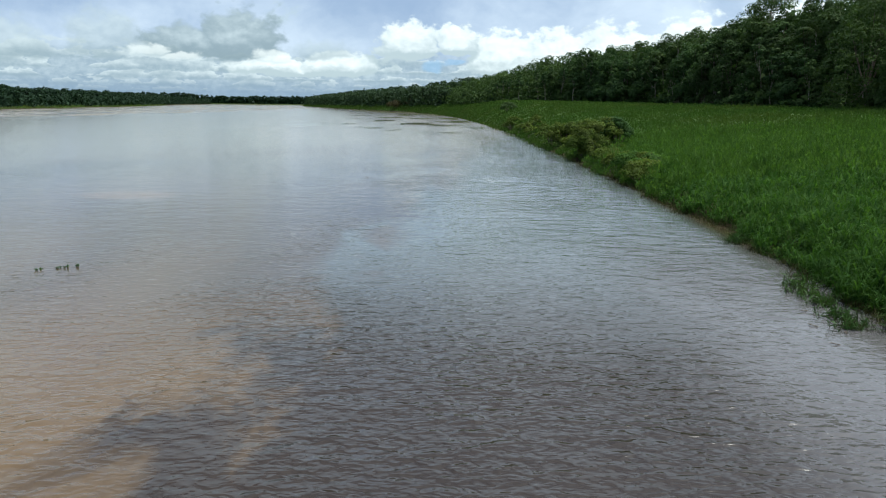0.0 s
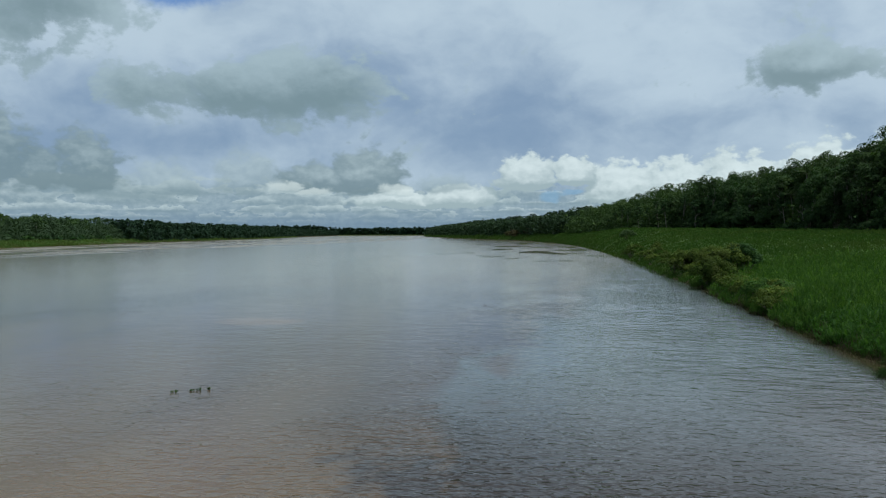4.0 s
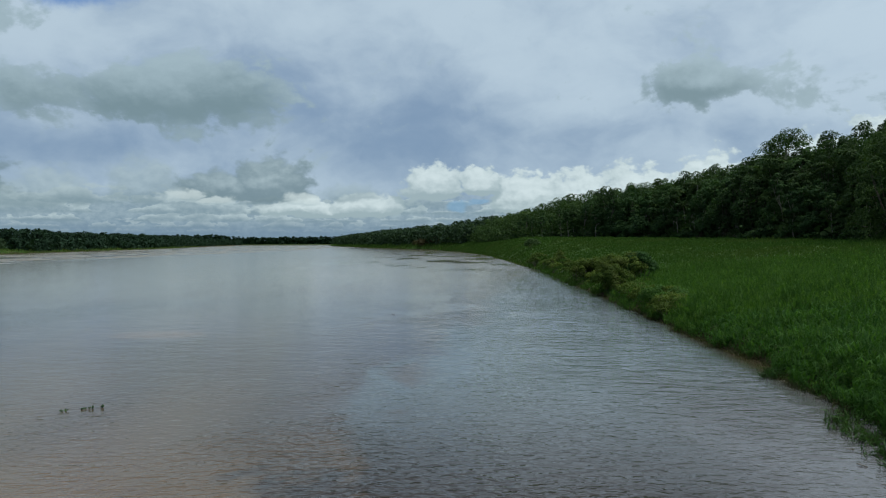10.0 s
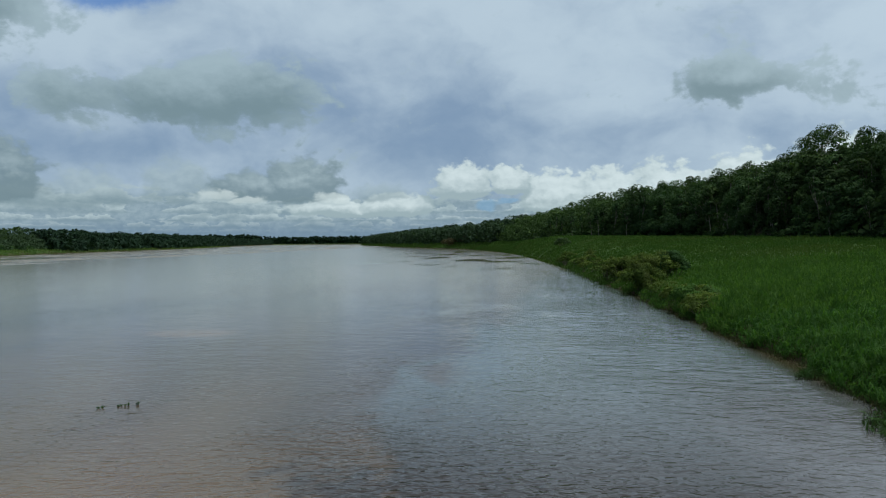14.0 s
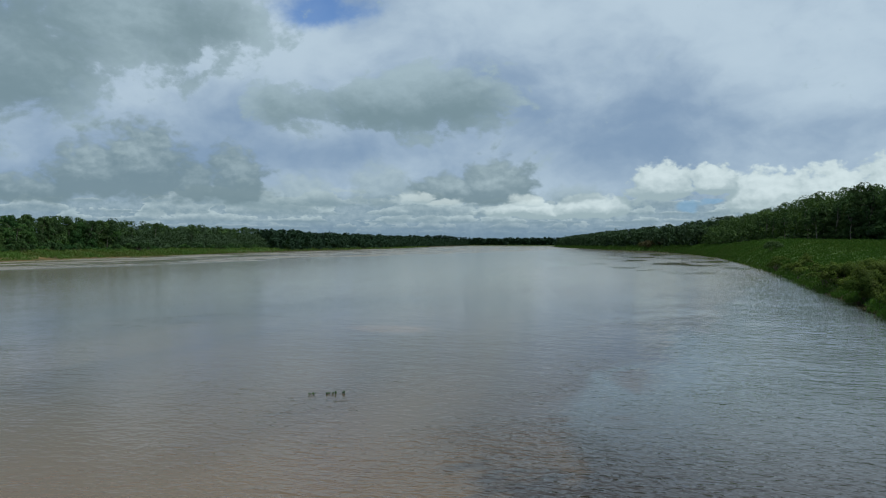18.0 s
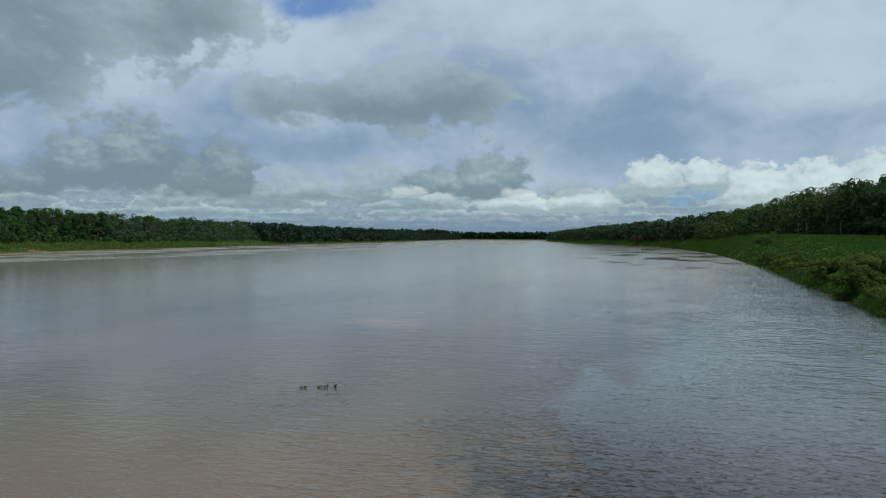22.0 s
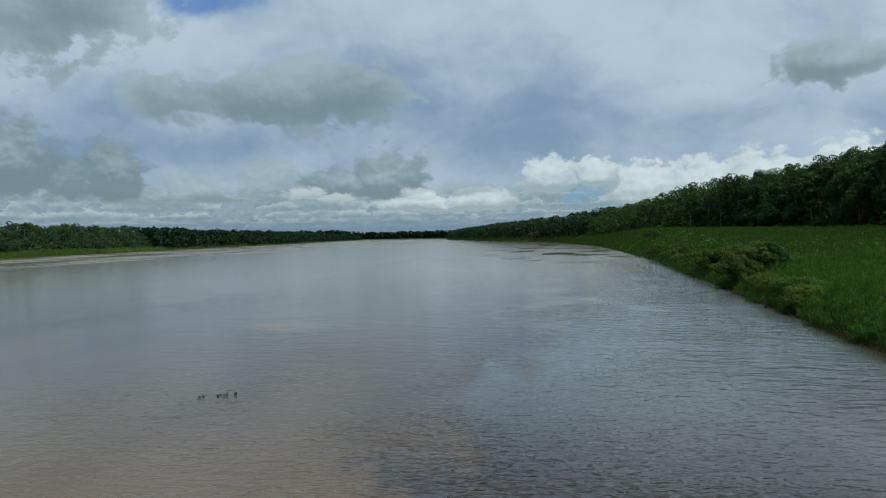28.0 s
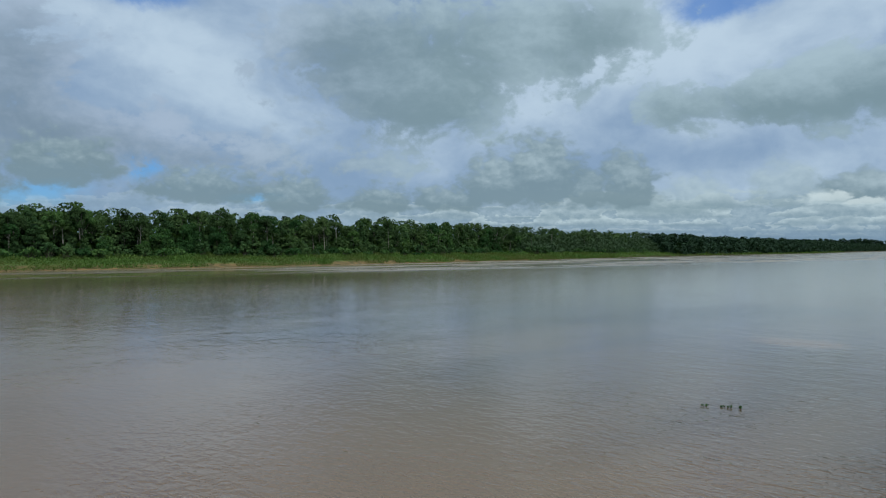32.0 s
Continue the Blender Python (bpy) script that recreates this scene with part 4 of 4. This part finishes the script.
def meadow():
    for name, n, lo, hi, bends in (("meadow_grass", 230000, 22.0, 58.0, 2), ("meadow_slope_grass", 210000, 58.0, 118.0, 1)):
        d = 1 / rng.uniform(1 / hi, 1 / lo, n)
        a = np.radians(rng.uniform(4, 36, n))
        x, y = d * np.sin(a), d * np.cos(a)
        s = x - shore_right(y)
        keep = (s > -0.4 + 0.45 * patches(x, y, 1.7)) & (s < np.interp(y, EDGE_Y, EDGE_S) + 3)
        keep &= (patches(x, y, 2.9) > -0.35) | (rng.random(n) < 0.45)
        x, y, d, s = x[keep], y[keep], d[keep], s[keep]
        tall = (1.0 + 0.30 * patches(x, y, 0.8) + 0.42 * patches(x, y, 2.9)) * rng.uniform(0.7, 1.25, len(x)) * np.clip(0.9 + s / 6, 0.9, 1)
        grass(name, x, y, tall, 0.037 * np.clip(d / 30, 1, 2.1) * rng.uniform(0.6, 1.4, len(x)), GRASS, "tall lush green grass covering the sloping river bank", 1.25 if bends == 2 else 0.7, 0.75, bends=bends)
    n = 115000
    y = 85 * np.exp(rng.uniform(0, math.log(7.5), n))
    s = rng.uniform(0, 1, n) ** 1.3 * (np.interp(y, EDGE_Y, EDGE_S) + 0.9) - 0.9
    x = shore_right(y) + s
    keep = np.hypot(x, y) > 100
    x, y = x[keep], y[keep]
    d = np.hypot(x, y)
    tall = (0.9 + 0.35 * patches(x, y, 0.4)) * rng.uniform(0.6, 1.3, len(x))
    grass("distant_meadow_grass", x, y, tall, 0.0017 * d * rng.uniform(0.7, 1.3, len(x)), GRASS_FAR, "bright green grass on the bank further down the river", 0.25, bends=1)
    n = 34000
    y = 560 * np.exp(rng.uniform(0, math.log(3.4), n))
    x = shore_right(y) + rng.uniform(-0.5, 14, n)
    d = np.hypot(x, y)
    grass("cape_grass", x, y, rng.uniform(0.8, 2.4, n), 0.0012 * d * rng.uniform(0.7, 1.3, n), GRASS_FAR, "low green growth along the far point's waterline", bends=1)
    n = 115000
    y = np.where(rng.random(n) < 0.75, rng.uniform(-70, 420, n), rng.uniform(420, 1500, n))
    s = 22.0 * rng.random(n)
    x = shore_left(y) - s
    bare = np.where((y > 100) & (y < 250), -0.30, -0.9)
    keep = (patches(x * 0.4, y, 0.13) > bare) | (s > 5.0 + 2.5 * patches(x, y, 0.4))
    keep &= s > np.where((y > 60) & (y < 300), 0.8, -0.2) + 0.6 * patches(x, y, 0.21)
    x, y = x[keep], y[keep]
    d = np.hypot(x, y)
    tall = (1.4 + 1.0 * patches(x, y, 0.24)) * rng.uniform(0.6, 1.3, len(x))
    grass("far_bank_grass", x, y, tall, 0.0012 * d * rng.uniform(0.7, 1.4, len(x)), GRASS_LEFT, "green and straw-coloured grass along the far bank", bends=1)
    # brown stalks and drowned grass at the water's edge
    n = 18000
    d = 1 / rng.uniform(1 / 160.0, 1 / 22.0, n)
    y = d * 0.93
    x = shore_right(y) + rng.uniform(-0.9, 0.7, n) + 0.4 * patches(y, y, 1.3)
    ok = patches(x * 0.2, y, 0.9) > -0.35
    x, y, d = x[ok], y[ok], d[ok]
    grass("drowned_grass", x, y, rng.uniform(0.2, 0.55, len(x)), 0.022 * np.clip(d / 25, 1, 4) * rng.uniform(0.6, 1.3, len(x)), STRAW, "brown drowned grass stalks along the waterline", 1.3)


def bank_bushes():
    """The bushes that stand out of the meadow along the water."""
    rows = (
        ("bush", 18.9, 97.0, 6.5, 3.8, LEAF_BUSH, "yellowish olive bush with brown twigs overhanging the water"),
        ("bush", 20.8, 101.0, 7.5, 4.8, LEAF_BUSH, "tall olive green bush on the river bank"),
        ("bush", 23.0, 101.5, 6.0, 4.6, LEAF_WEED, "round dark green bush in the bank grass"),
        ("bush", 19.4, 120.0, 7.0, 3.6, LEAF_BUSH, "yellow-green bush at the water's edge"),
        ("bush", 19.2, 72.5, 6.0, 1.9, GRASS, "low bush with drooping twigs over the waterline"),
        ("bush", 22.6, 265.0, 6.5, 3.6, LEAF_DARK, "small dark bush alone on the grassy slope"),
    )
    for name, x, y, w, h, leaf, label in rows:
        ob = shrub(name, w, h, int(950 * w), 0.115, leaf, label, "bush", "bushes along the grassy bank")
        ob.matrix_basis = pose(x, y, max(float(ground_height(x, y)), 0.1) - 0.2, 0, 0, rng.uniform(0, 360))
    low = [
        shrub("bush", 4.4, 2.4, 2100, 0.11, LEAF_BUSH, "low yellowish weedy bush leaning over the waterline", "bush", "bushes along the grassy bank"),
        shrub("bush", 5.0, 1.7, 2100, 0.11, LEAF_BUSH, "low green weedy bush on the steep bank edge", "bush", "bushes along the grassy bank"),
        shrub("bush", 3.6, 3.0, 1900, 0.11, LEAF_BUSH, "upright olive bush with thin twigs on the bank edge", "bush", "bushes along the grassy bank"),
    ]
    spots, y = [], 66.0
    while y < 215:
        spots.append((int(rng.integers(3)), float(shore_right(y)) + rng.uniform(0.3, 3.2) * (0.5 + y / 130), y, rng.uniform(0.45, 0.85)))
        y += 1.6 + y * 0.009
    stand(low, spots)
    for x, y, w, h in ((-47.0, 742.0, 22, 8.5), (-30.0, 722.0, 18, 7.0)):
        ob = shrub("bush", w, h, 900, 0.7, LEAF_BROWN, "large reddish brown bush at the distant waterline", "bush", "bushes along the grassy bank")
        ob.matrix_basis = pose(x, y, max(float(ground_height(x, y)), 0.1) - 0.2, 0, 0, rng.uniform(0, 360))


def floating_plant(x, y, w, h, label):
    """A sprig of water weed drifting on the surface."""
    root = new("floating_plant")
    tagged(root, label, "water plant", "floating plants on the river")
    stems, tips, facing = [], [], []
    for i in range(9):
        a = rng.uniform(0, 6.28)
        end = np.array([math.cos(a) * w * rng.uniform(0.2, 0.5), math.sin(a) * w * 0.45, h * rng.uniform(0.3, 1.0)])
        stems.append(tube(bent((end[0] * 0.3, end[1] * 0.3, -0.05), end, (0, 0, h * 0.2), 4), np.linspace(0.012, 0.006, 4), 4))
        for q in (0.55, 0.8, 1.0):
            tips.append(end * q + (0, 0, 0.02)), facing.append((math.cos(a), math.sin(a), 0.7))
    mesh_object("stem", *join(stems), LEAF_WEED, root, True)
    tagged(mesh_object("foliage", *leaves(np.array(tips), np.array(facing), 0.048, 0.8, 0.4), LEAF_WEED, root), kind="stuff")
    root.matrix_basis = pose(x, y, 0.0, 0, 0, rng.uniform(0, 360))


def reed_clump(x, y, w, tall):
    """Grass stems standing out in the water in front of the bank."""
    root = new("reed_clump")
    tagged(root, "dark stems of drowned grass standing in the water", "reeds", "reeds at the water's edge")
    stems, tips, facing = [], [], []
    for i in range(60):
        b = np.array([rng.normal(0, w * 0.4), rng.normal(0, w * 0.30), -0.1])
        end = b + (rng.normal(-0.1, 0.15), rng.normal(-0.05, 0.12), tall * rng.uniform(0.4, 1.0))
        stems.append(tube(bent(b, end, (0.03, 0.02, 0.05), 4), np.linspace(0.014, 0.006, 4), 4))
        for q in (0.5, 0.75, 1.0):
            tips.append(b + (end - b) * q), facing.append(rng.normal(0, 1, 3))
    tagged(mesh_object("stem", *join(stems), STRAW, root, True), kind="stuff")
    tagged(mesh_object("foliage", *leaves(np.array(tips), np.array(facing), 0.15, 0.8, 0.13), LEAF_WEED, root), kind="stuff")
    root.matrix_basis = pose(x, y, 0.0, 0, 0, rng.uniform(-20, 20))


def twig(x, y, length):
    root = new("floating_twig")
    tagged(root, "dark wet twig drifting on the brown river", "twig", "floating twigs")
    parts = [tube(bent((-length / 2, 0, 0.01), (length / 2, 0.04, 0.03), (0, 0.08, 0.02), 5), np.linspace(0.02, 0.008, 5), 5),
             tube(bent((0, 0.05, 0.02), (length * 0.3, length * 0.3, 0.06), (0, 0, 0.02), 4), np.linspace(0.012, 0.005, 4), 4)]
    mesh_object("stick", *join(parts), BARK_DARK, root, True)
    root.matrix_basis = pose(x, y, 0.0, 0, 0, rng.uniform(0, 360))


right_forest()
left_forest()
woods()
bank_bushes()
meadow()
for x, y, w, h in ((-17.0, 30.35, 0.44, 0.07), (-16.35, 30.75, 0.30, 0.05), (-16.1, 30.9, 0.34, 0.08), (-15.7, 31.05, 0.18, 0.13)):
    floating_plant(x, y, w, h, "small dark green sprig of floating water weed")
for x, y, length in ((13.1, 24.3, 0.5), (12.7, 25.2, 0.3), (12.2, 23.4, 0.35), (11.9, 21.5, 0.3), (12.9, 22.6, 0.25), (-7.4, 72.0, 0.9)):
    twig(x, y, length)
for x, y, w, tall in ((15.5, 38.3, 0.9, 0.55), (15.9, 39.2, 0.7, 0.5), (14.3, 29.0, 1.0, 0.6), (14.0, 27.6, 1.1, 0.6), (13.9, 26.2, 0.8, 0.5), (13.7, 24.4, 0.9, 0.5), (13.5, 23.2, 0.7, 0.45)):
    reed_clump(x, y, w, tall)
